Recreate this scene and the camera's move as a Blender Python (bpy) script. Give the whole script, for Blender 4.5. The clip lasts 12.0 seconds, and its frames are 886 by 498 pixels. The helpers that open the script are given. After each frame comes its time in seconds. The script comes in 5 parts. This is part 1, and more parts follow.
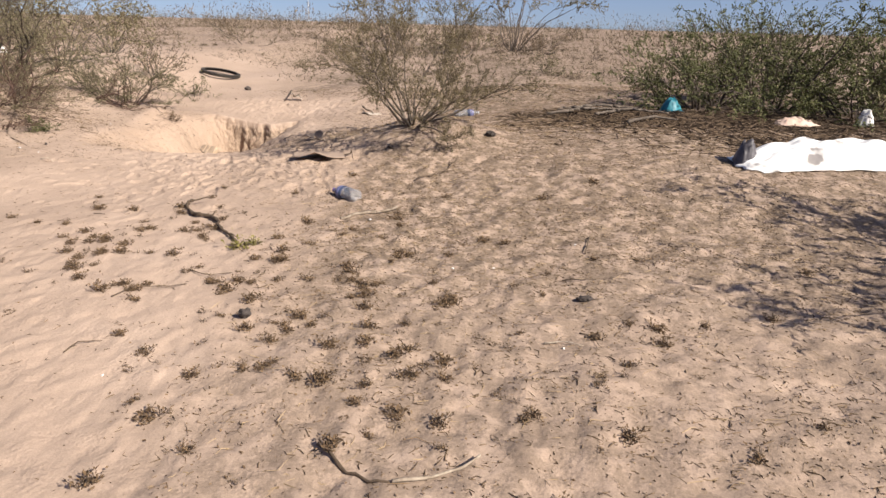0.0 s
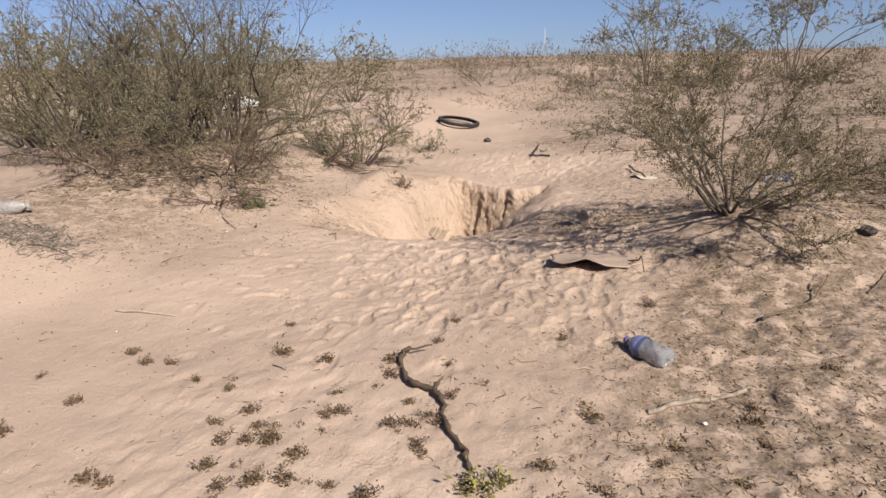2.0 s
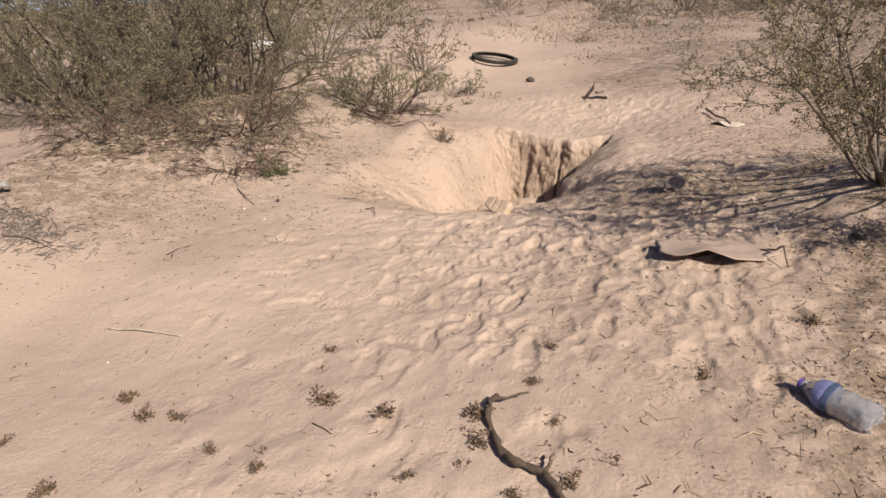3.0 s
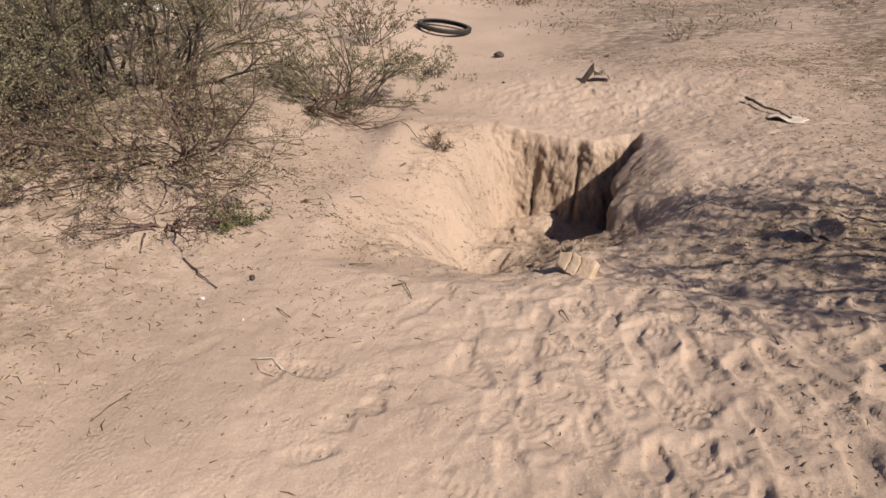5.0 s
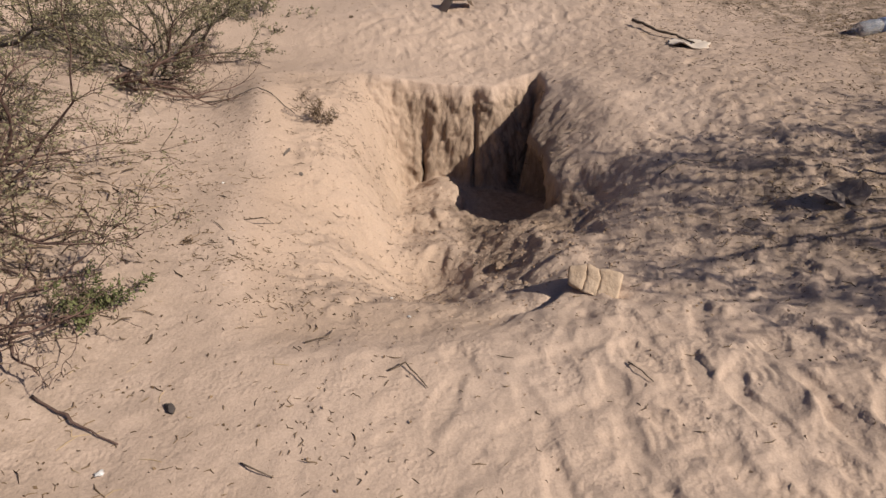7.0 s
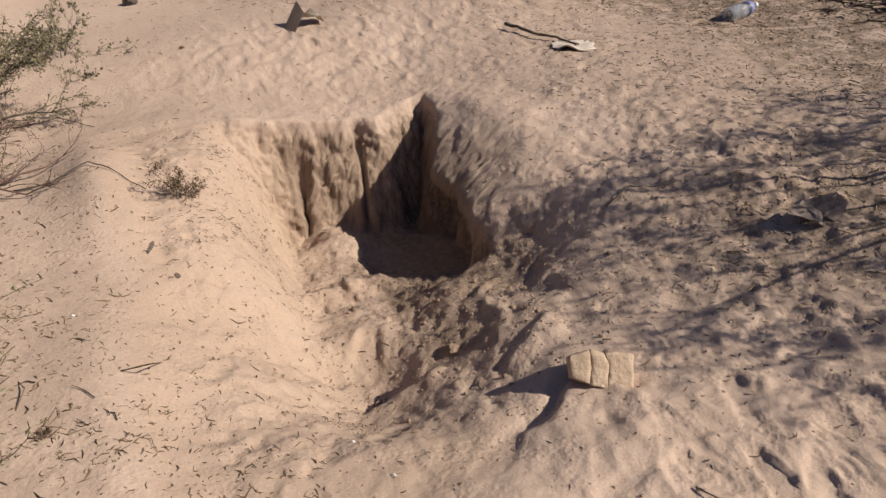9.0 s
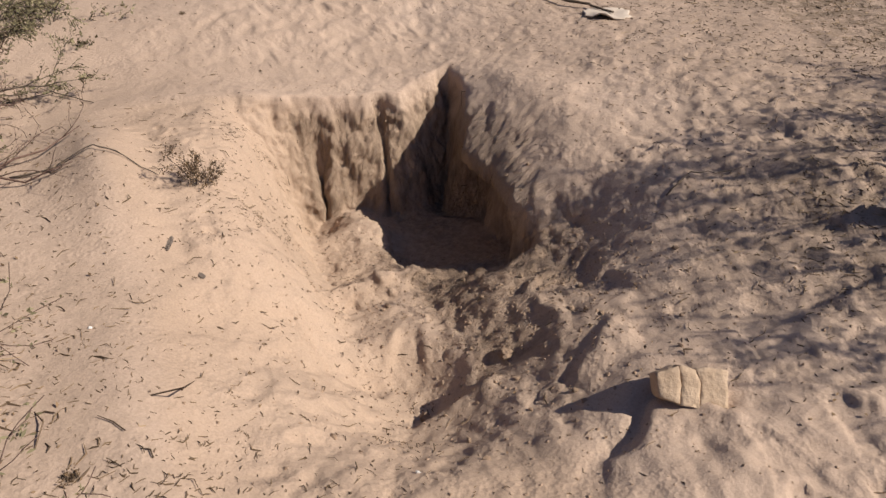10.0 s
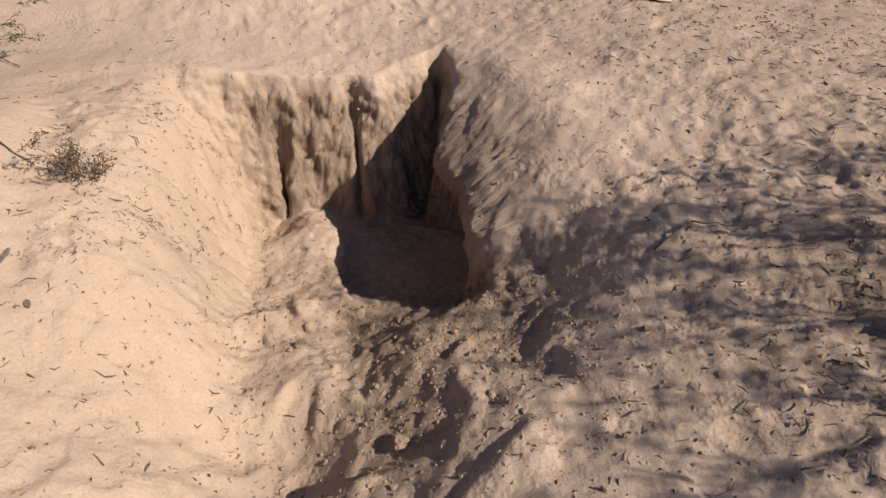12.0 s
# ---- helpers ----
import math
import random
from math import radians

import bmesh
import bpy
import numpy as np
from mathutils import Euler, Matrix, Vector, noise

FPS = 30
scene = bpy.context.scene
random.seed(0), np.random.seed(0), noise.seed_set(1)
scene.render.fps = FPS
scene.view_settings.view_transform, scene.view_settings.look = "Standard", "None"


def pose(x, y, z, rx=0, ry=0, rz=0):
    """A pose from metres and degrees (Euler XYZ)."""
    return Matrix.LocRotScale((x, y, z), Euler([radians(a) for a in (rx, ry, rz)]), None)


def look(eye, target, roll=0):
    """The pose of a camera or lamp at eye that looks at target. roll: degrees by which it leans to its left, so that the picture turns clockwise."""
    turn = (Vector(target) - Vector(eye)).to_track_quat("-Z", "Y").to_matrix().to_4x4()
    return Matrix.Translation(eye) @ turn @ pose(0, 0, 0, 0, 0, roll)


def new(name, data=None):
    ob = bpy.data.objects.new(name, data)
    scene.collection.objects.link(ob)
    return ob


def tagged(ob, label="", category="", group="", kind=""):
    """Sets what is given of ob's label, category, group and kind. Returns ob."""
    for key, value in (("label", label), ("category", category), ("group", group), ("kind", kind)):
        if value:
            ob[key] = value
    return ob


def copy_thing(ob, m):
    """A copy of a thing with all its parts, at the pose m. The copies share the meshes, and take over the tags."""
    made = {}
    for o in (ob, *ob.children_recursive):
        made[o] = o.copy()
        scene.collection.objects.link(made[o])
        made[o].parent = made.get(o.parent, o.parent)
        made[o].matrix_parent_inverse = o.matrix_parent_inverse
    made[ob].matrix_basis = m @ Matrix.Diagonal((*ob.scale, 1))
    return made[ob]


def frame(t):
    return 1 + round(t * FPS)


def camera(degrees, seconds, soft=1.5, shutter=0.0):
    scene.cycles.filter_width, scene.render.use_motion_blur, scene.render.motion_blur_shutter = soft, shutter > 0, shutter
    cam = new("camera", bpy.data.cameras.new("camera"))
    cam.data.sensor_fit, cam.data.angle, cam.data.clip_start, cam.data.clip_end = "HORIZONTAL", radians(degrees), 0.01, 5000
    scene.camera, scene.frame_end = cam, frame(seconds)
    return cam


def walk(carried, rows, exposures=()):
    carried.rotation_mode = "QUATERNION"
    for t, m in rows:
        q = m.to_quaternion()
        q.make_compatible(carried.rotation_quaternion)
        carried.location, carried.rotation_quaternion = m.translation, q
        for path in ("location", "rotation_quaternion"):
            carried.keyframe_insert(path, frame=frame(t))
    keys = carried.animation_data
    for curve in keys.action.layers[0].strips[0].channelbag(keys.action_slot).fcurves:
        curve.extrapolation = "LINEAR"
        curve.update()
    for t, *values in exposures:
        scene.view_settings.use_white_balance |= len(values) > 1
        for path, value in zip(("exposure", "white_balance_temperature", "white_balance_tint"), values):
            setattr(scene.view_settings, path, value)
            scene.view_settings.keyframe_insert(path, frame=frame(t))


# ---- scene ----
cam = camera(66.9, 12.0, soft=1.5)
METRES, EYE, TILT, LEAN, TURN = 9.0, 1.4, -18.5, -1.5, 0.0
ROWS = [
    (0.0, 0.0, 0.0, 0.0, 0.0, 0.0, 0.0),
    (0.5, -0.0108, 0.0589, 0.0175, 11.13, 1.15, -1.88),
    (1.0, -0.0318, 0.1094, 0.0381, 16.82, 1.88, -3.99),
    (1.5, -0.0576, 0.1635, 0.0614, 15.71, 1.87, -3.97),
    (2.0, -0.0778, 0.2252, 0.0869, 18.84, 2.1, -3.16),
    (2.5, -0.1118, 0.2773, 0.1027, 21.04, -0.17, -3.28),
    (3.0, -0.146, 0.3178, 0.1214, 20.49, -3.48, -2.02),
    (3.2, -0.1601, 0.3362, 0.126, 20.82, -3.35, -0.68),
    (4.8, -0.2862, 0.4422, 0.1763, 11.85, -7.6, 2.79),
    (5.0, -0.2955, 0.4587, 0.1805, 11.35, -6.88, 0.2),
    (5.5, -0.3284, 0.4833, 0.1887, 8.66, -8.76, -1.48),
    (6.0, -0.3604, 0.5022, 0.199, 1.91, -12.88, 1.22),
    (6.5, -0.3787, 0.5379, 0.2085, -2.83, -14.18, 3.13),
    (7.0, -0.393, 0.5715, 0.2227, -8.01, -15.11, 5.55),
    (7.5, -0.4154, 0.5954, 0.2345, -14.61, -15.43, 7.8),
    (7.7, -0.4174, 0.6022, 0.2339, -16.78, -15.33, 8.77),
    (9.3, -0.4149, 0.6746, 0.2535, -24.48, -18.71, 10.61),
    (9.5, -0.4195, 0.6842, 0.2553, -24.84, -19.41, 10.47),
    (10.0, -0.4268, 0.6999, 0.2573, -25.01, -21.01, 10.44),
    (10.5, -0.4246, 0.7031, 0.2568, -24.42, -22.37, 10.46),
    (11.0, -0.4148, 0.709, 0.2577, -22.89, -22.98, 10.26),
    (11.5, -0.3757, 0.7166, 0.2549, -18.96, -22.92, 9.48),
    (12.0, -0.3393, 0.7453, 0.2504, -16.0, -22.59, 7.91),
]
walk(cam, [(t, pose(0, 0, EYE, TILT, LEAN, TURN) @ pose(METRES * x, METRES * y, METRES * z, 90 + pitch, roll, yaw)) 
           for t, x, y, z, yaw, pitch, roll in ROWS],
     exposures=[(0.0, 0.80, 6520, 10), (0.5, 0.70, 6200, 5), (1.0, 0.69, 6230, 7), (1.5, 0.69, 6280, 8), (2.5, 0.63, 6400, 9), (5.0, 0.47, 6500, 10), (6.2, 0.36, 6500, 10), (7.5, 0.34, 6500, 10), (9.5, 0.42, 6520, 10), (11.0, 0.45, 6540, 10), (12.0, 0.52, 6550, 10)])

# ---------------------------------------------------------------- sky and sun
SUN_DIR = Vector((1.0, -0.70, 0.95)).normalized()
world = bpy.data.worlds.new("desert_sky")
scene.world = world
world.use_nodes = True
wn = world.node_tree.nodes
sky = wn.new("ShaderNodeTexSky")
sky.sky_type = "NISHITA"
sky.sun_disc = False
sky.sun_elevation = math.asin(SUN_DIR.z)
sky.sun_rotation = math.atan2(SUN_DIR.x, SUN_DIR.y)
sky.altitude = 1500
sky.air_density, sky.dust_density, sky.ozone_density = 1.0, 4.0, 5.0
wn["Background"].inputs["Strength"].default_value = 0.066
sky_place = wn.new("ShaderNodeTexCoord")
sky_lift = wn.new("ShaderNodeVectorMath")
sky_lift.operation = "ADD"
sky_lift.inputs[1].default_value = (0.0, 0.0, 0.06)
world.node_tree.links.new(sky_place.outputs["Generated"], sky_lift.inputs[0])
world.node_tree.links.new(sky_lift.outputs["Vector"], sky.inputs["Vector"])
dusty = wn.new("ShaderNodeMix")
dusty.data_type, dusty.blend_type = "RGBA", "MULTIPLY"
dusty.inputs[0].default_value, dusty.inputs[7].default_value = 1.0, (1.16, 0.99, 1.02, 1)
world.node_tree.links.new(sky.outputs["Color"], dusty.inputs[6])
world.node_tree.links.new(dusty.outputs[2], wn["Background"].inputs["Color"])
sun_data = bpy.data.lights.new("sun", "SUN")
sun_data.energy, sun_data.angle, sun_data.color = 5.0, radians(0.55), (1.0, 0.93, 0.83)
sun = new("sun", sun_data)
sun.matrix_world = look(SUN_DIR * 60, (0, 0, 0))


# ---------------------------------------------------------------- materials
def material(name, base, rough=0.9, metal=0.0, spec=0.3):
    m = bpy.data.materials.new(name)
    m.use_nodes = True
    b = m.node_tree.nodes["Principled BSDF"]
    b.inputs["Base Color"].default_value = (*base, 1)
    b.inputs["Roughness"].default_value = rough
    b.inputs["Metallic"].default_value = metal
    b.inputs["Specular IOR Level"].default_value = spec
    return m


def node(m, kind, **values):
    n = m.node_tree.nodes.new(kind)
    for key, value in values.items():
        if key in n.inputs:
            n.inputs[key].default_value = value
    return n


def link(m, a, b):
    m.node_tree.links.new(a, b)


def noise_tex(m, scale, detail=4.0, rough=0.6, coord="Object", stretch=None):
    tc = node(m, "ShaderNodeTexCoord")
    n = node(m, "ShaderNodeTexNoise", Scale=scale, Detail=detail, Roughness=rough)
    out = tc.outputs[coord]
    if stretch:
        mp = node(m, "ShaderNodeMapping", Scale=stretch)
        link(m, out, mp.inputs["Vector"])
        out = mp.outputs["Vector"]
    link(m, out, n.inputs["Vector"])
    return n


def ramp(m, source, stops):
    r = node(m, "ShaderNodeValToRGB")
    el = r.color_ramp.elements
    while len(el) < len(stops):
        el.new(0.5)
    for e, (at, c) in zip(el, stops):
        e.position = at
        e.color = (*c, 1) if len(c) == 3 else c
    link(m, source, r.inputs["Fac"])
    return r


def mix(m, fac, a, b, how="MIX"):
    n = m.node_tree.nodes.new("ShaderNodeMix")
    n.data_type, n.blend_type = "RGBA", how
    for slot, value in ((0, fac), (6, a), (7, b)):
        if isinstance(value, (int, float)):
            n.inputs[slot].default_value = value
        elif isinstance(value, tuple):
            n.inputs[slot].default_value = (*value, 1)
        else:
            link(m, value, n.inputs[slot])
    return n.outputs[2]


def bump(m, source, strength, distance, under=None):
    n = node(m, "ShaderNodeBump", Strength=strength, Distance=distance)
    link(m, source, n.inputs["Height"])
    if under:
        link(m, under, n.inputs["Normal"])
    link(m, n.outputs["Normal"], m.node_tree.nodes["Principled BSDF"].inputs["Normal"])
    return n.outputs["Normal"]


def base_of(m):
    return m.node_tree.nodes["Principled BSDF"].inputs["Base Color"]


def mottled(name, dark, light, scale, rough=0.9, relief=0.3, depth=0.01, metal=0.0, spec=0.3, stretch=None, shifts=0.25):
    """A surface whose colour wanders between two tones, a little different from piece to piece."""
    m = material(name, light, rough, metal, spec)
    n = noise_tex(m, scale, 5.0, 0.65, stretch=stretch)
    r = ramp(m, n.outputs["Fac"], [(0.3, dark), (0.7, light)])
    info = node(m, "ShaderNodeObjectInfo")
    vary = ramp(m, info.outputs["Random"], [(0.0, (1 - shifts,) * 3), (1.0, (1.0, 1.0, 1.0))])
    link(m, mix(m, 1.0, r.outputs["Color"], vary.outputs["Color"], "MULTIPLY"), base_of(m))
    fine = noise_tex(m, scale * 5, 3.0, 0.6, stretch=stretch)
    bump(m, fine.outputs["Fac"], relief, depth)
    return m


def sand_material():
    m = material("desert_sand", (0.5, 0.37, 0.27), 0.95, 0, 0.15)
    broad = noise_tex(m, 0.9, 5.0, 0.6)
    tone = ramp(m, broad.outputs["Fac"], [(0.30, (0.362, 0.267, 0.200)), (0.55, (0.42, 0.312, 0.236)), (0.75, (0.452, 0.342, 0.265))])
    grain = noise_tex(m, 130.0, 3.0, 0.7)
    grains = ramp(m, grain.outputs["Fac"], [(0.30, (0.80, 0.79, 0.78)), (0.6, (1.0, 1.0, 1.0))])
    c = mix(m, 1.0, tone.outputs["Color"], grains.outputs["Color"], "MULTIPLY")
    # litter-strewn soil: greyer and browner, patchy; carries some bush shade as well
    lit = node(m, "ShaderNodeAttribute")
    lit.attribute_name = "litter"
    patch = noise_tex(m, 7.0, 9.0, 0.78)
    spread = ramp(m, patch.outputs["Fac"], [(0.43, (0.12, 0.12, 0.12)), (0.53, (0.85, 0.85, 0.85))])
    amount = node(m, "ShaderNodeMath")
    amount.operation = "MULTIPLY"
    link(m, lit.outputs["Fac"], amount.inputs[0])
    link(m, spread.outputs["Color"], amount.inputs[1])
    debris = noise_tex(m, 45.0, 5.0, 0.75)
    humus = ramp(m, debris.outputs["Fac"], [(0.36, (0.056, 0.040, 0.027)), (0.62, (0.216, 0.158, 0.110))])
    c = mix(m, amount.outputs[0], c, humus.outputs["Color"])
    # sand on the dug slope: yellower, and darkened to tone down its sunlit face
    slope_tone = node(m, "ShaderNodeAttribute")
    slope_tone.attribute_name = "slope_tone"
    c = mix(m, slope_tone.outputs["Fac"], c, mix(m, 1.0, c, (0.95, 0.935, 0.905), "MULTIPLY"))
    # damp subsoil that digging laid bare, darkened further for shade in hole and ramp
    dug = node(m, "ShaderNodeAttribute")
    dug.attribute_name = "subsoil_shade"
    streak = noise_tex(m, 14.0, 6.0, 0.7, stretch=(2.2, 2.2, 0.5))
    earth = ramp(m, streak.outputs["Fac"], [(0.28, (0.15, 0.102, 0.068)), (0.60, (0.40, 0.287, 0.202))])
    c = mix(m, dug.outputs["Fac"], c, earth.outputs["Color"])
    link(m, c, base_of(m))
    coarse = noise_tex(m, 22.0, 6.0, 0.7)
    first = bump(m, coarse.outputs["Fac"], 0.30, 0.028)
    crumbs = noise_tex(m, 26.0, 8.0, 0.75, stretch=(1.3, 1.3, 0.6))
    crumb = node(m, "ShaderNodeBump", Distance=0.05)
    link(m, dug.outputs["Fac"], crumb.inputs["Strength"])
    link(m, crumbs.outputs["Fac"], crumb.inputs["Height"])
    link(m, first, crumb.inputs["Normal"])
    first = crumb.outputs["Normal"]
    # torn fibres and scrape marks that run down the slab
    comb = node(m, "ShaderNodeAttribute")
    comb.attribute_name = "combed"
    place = node(m, "ShaderNodeTexCoord")
    turn = node(m, "ShaderNodeMapping", Rotation=(0.0, 0.5, radians(-24)), Scale=(7.0, 55.0, 20.0))
    link(m, place.outputs["Object"], turn.inputs["Vector"])
    fibre = node(m, "ShaderNodeTexNoise", Scale=1.0, Detail=5.0, Roughness=0.7)
    link(m, turn.outputs["Vector"], fibre.inputs["Vector"])
    torn = node(m, "ShaderNodeBump", Distance=0.05)
    link(m, comb.outputs["Fac"], torn.inputs["Strength"])
    link(m, fibre.outputs["Fac"], torn.inputs["Height"])
    link(m, first, torn.inputs["Normal"])
    # patches of small pits and crumbs
    pits = node(m, "ShaderNodeTexVoronoi", Scale=52.0)
    link(m, place.outputs["Object"], pits.inputs["Vector"])
    where = ramp(m, noise_tex(m, 6.0, 4.0, 0.6).outputs["Fac"], [(0.46, (0, 0, 0)), (0.62, (1, 1, 1))])
    pitted = mix(m, where.outputs["Color"], (0.5, 0.5, 0.5), pits.outputs["Distance"])
    third = bump(m, pitted, 0.30, 0.012, torn.outputs["Normal"])
    bump(m, grain.outputs["Fac"], 0.25, 0.005, third)
    return m


SAND = sand_material()
CLOD = mottled("sand_clod", (0.24, 0.166, 0.113), (0.36, 0.255, 0.18), 9.0, 0.95, 0.5, 0.02, spec=0.1)
STONE = mottled("ochre_stone", (0.35, 0.25, 0.165), (0.49, 0.365, 0.255), 11.0, 0.85, 0.5, 0.012)
BARK = mottled("grey_bark", (0.085, 0.065, 0.05), (0.19, 0.155, 0.125), 30.0, 0.9, 0.5, 0.006)
DARKBARK = mottled("dark_bark", (0.045, 0.033, 0.025), (0.11, 0.085, 0.065), 30.0, 0.9, 0.5, 0.006)
ROOT = mottled("dry_root", (0.068, 0.046, 0.030), (0.155, 0.108, 0.072), 35.0, 0.9, 0.6, 0.008)
REDTWIG = mottled("reddish_twig", (0.075, 0.042, 0.032), (0.17, 0.105, 0.08), 40.0)
PALEWOOD = mottled("bleached_wood", (0.33, 0.26, 0.19), (0.55, 0.47, 0.37), 25.0, 0.8, 0.4, 0.004, stretch=(1, 1, 1))
TWIG = mottled("dead_twig", (0.06, 0.044, 0.032), (0.19, 0.135, 0.09), 60.0)
RUBBER = mottled("worn_rubber", (0.022, 0.019, 0.017), (0.075, 0.062, 0.05), 14.0, 0.8, 0.3, 0.004)


def leaf_material(name, dark, light):
    m = material(name, light, 0.8, 0, 0.08)
    geo = node(m, "ShaderNodeNewGeometry")
    r = ramp(m, geo.outputs["Random Per Island"], [(0.0, dark), (0.55, light), (1.0, tuple(min(1, v * 1.15) for v in light))])
    n = noise_tex(m, 1.7, 3.0, 0.6)
    tint = ramp(m, n.outputs["Fac"], [(0.35, (0.75, 0.72, 0.68)), (0.65, (1.05, 1.0, 0.95))])
    link(m, mix(m, 1.0, r.outputs["Color"], tint.outputs["Color"], "MULTIPLY"), base_of(m))
    return m


LEAF_OLIVE = leaf_material("olive_leaf", (0.115, 0.10, 0.06), (0.21, 0.185, 0.112))
LEAF_GREY = leaf_material("grey_green_leaf", (0.112, 0.100, 0.060), (0.205, 0.187, 0.114))
LEAF_GREEN = leaf_material("green_leaf", (0.07, 0.08, 0.036), (0.135, 0.145, 0.066))
LEAF_CREOSOTE = leaf_material("creosote_leaf", (0.088, 0.074, 0.042), (0.17, 0.142, 0.084))
LEAF_YELLOW = leaf_material("yellowish_leaf", (0.12, 0.11, 0.035), (0.27, 0.25, 0.085))
LEAF_DUSTY = leaf_material("dusty_brown_leaf", (0.10, 0.075, 0.052), (0.21, 0.165, 0.115))
LEAF_DRY = leaf_material("dry_leaf", (0.095, 0.072, 0.05), (0.19, 0.15, 0.105))
STRAW = leaf_material("dry_straw", (0.17, 0.115, 0.07), (0.38, 0.29, 0.18))
LEAF_SCRUB = leaf_material("brown_scrub", (0.09, 0.07, 0.05), (0.18, 0.145, 0.105))
WEED = leaf_material("withered_weed", (0.085, 0.056, 0.035), (0.19, 0.132, 0.082))


# ---------------------------------------------------------------- mesh helpers
def part(name, bm, mat, parent, label="", smooth=False):
    me = bpy.data.meshes.new(name)
    bm.to_mesh(me)
    bm.free()
    return dress(name, me, mat, parent, label, smooth)


def dress(name, me, mat, parent=None, label="", smooth=False):
    me.materials.append(mat)
    if smooth:
        me.polygons.foreach_set("use_smooth", [True] * len(me.polygons))
    ob = new(name, me)
    if parent:
        ob.parent = parent
    if label:
        ob["label"] = label
    return ob


def mesh_of(name, verts, faces):
    me = bpy.data.meshes.new(name)
    me.from_pydata([tuple(v) for v in verts], [], faces)
    me.update()
    return me


def quads_mesh(name, corners):
    """corners: an array n x k x 3, one face of k corners each."""
    n, k = corners.shape[:2]
    me = bpy.data.meshes.new(name)
    me.vertices.add(n * k)
    me.vertices.foreach_set("co", corners.reshape(-1).astype(np.float32))
    me.loops.add(n * k)
    me.loops.foreach_set("vertex_index", np.arange(n * k, dtype=np.int32))
    me.polygons.add(n)
    me.polygons.foreach_set("loop_start", np.arange(0, n * k, k, dtype=np.int32))
    me.update(calc_edges=True)
    return me


def tube(verts, faces, points, radii, sides=5):
    """A tapered tube along points, added to verts and faces, closed at both ends."""
    start = len(verts)
    points = [Vector(p) for p in points]
    for i, p in enumerate(points):
        d = (points[min(i + 1, len(points) - 1)] - points[max(i - 1, 0)]).normalized()
        a = d.cross(Vector((0.13, 0.31, 0.94)))
        if a.length < 1e-4:
            a = d.cross(Vector((1, 0, 0)))
        a.normalize()
        b = d.cross(a)
        for k in range(sides):
            w = 2 * math.pi * k / sides
            verts.append(p + (a * math.cos(w) + b * math.sin(w)) * radii[i])
    for i in range(len(points) - 1):
        for k in range(sides):
            q, r = start + i * sides, (k + 1) % sides
            faces.append((q + k, q + r, q + sides + r, q + sides + k))
    faces.append(tuple(start + k for k in reversed(range(sides))))
    end = start + (len(points) - 1) * sides
    faces.append(tuple(end + k for k in range(sides)))


def leaves(name, places, ways, size, rng, mat, parent, slim=0.42, droop=0.0):
    """Small folded leaves, one at every place, pointing roughly along its way."""
    n = len(places)
    p, d = np.array(places, float), np.array(ways, float)
    d = d + rng.normal(0, 0.75, (n, 3))
    d[:, 2] -= droop
    d /= np.linalg.norm(d, axis=1)[:, None] + 1e-9
    s = np.cross(d, rng.normal(0, 1, (n, 3)))
    s /= np.linalg.norm(s, axis=1)[:, None] + 1e-9
    up = np.cross(s, d)
    L = (size * rng.uniform(0.6, 1.35, n))[:, None]
    W = L * slim
    c = np.stack([p, p + d * L * 0.5 + s * W * 0.5 + up * W * 0.25, p + d * L, p + d * L * 0.5 - s * W * 0.5 + up * W * 0.25], axis=1)
    return dress(name, quads_mesh(name, c), mat, parent)


# ---------------------------------------------------------------- ground
TABLE = np.random.RandomState(5).rand(256, 256)


def vnoise(x, y, seed=0):
    x, y = x + seed * 17.13, y + seed * 5.71
    xi, yi = np.floor(x).astype(int), np.floor(y).astype(int)
    fx, fy = x - xi, y - yi
    fx, fy = fx * fx * (3 - 2 * fx), fy * fy * (3 - 2 * fy)
    a, b = TABLE[xi & 255, yi & 255], TABLE[(xi + 1) & 255, yi & 255]
    c, d = TABLE[xi & 255, (yi + 1) & 255], TABLE[(xi + 1) & 255, (yi + 1) & 255]
    return (a * (1 - fx) + b * fx) * (1 - fy) + (c * (1 - fx) + d * fx) * fy - 0.5


def fbm(x, y, octaves=4, seed=0):
    return sum(vnoise(x * 2.03 ** k, y * 2.03 ** k, seed + k) * 0.5 ** k for k in range(octaves))


def step(a, b, v):
    t = np.clip((v - a) / (b - a), 0, 1)
    return t * t * (3 - 2 * t)


def hump(x, y, cx, cy, rx, ry):
    return np.exp(-((x - cx) / rx) ** 2 - ((y - cy) / ry) ** 2)


def smax(a, b, k):
    return 0.5 * (a + b + np.sqrt((a - b) ** 2 + k * k))


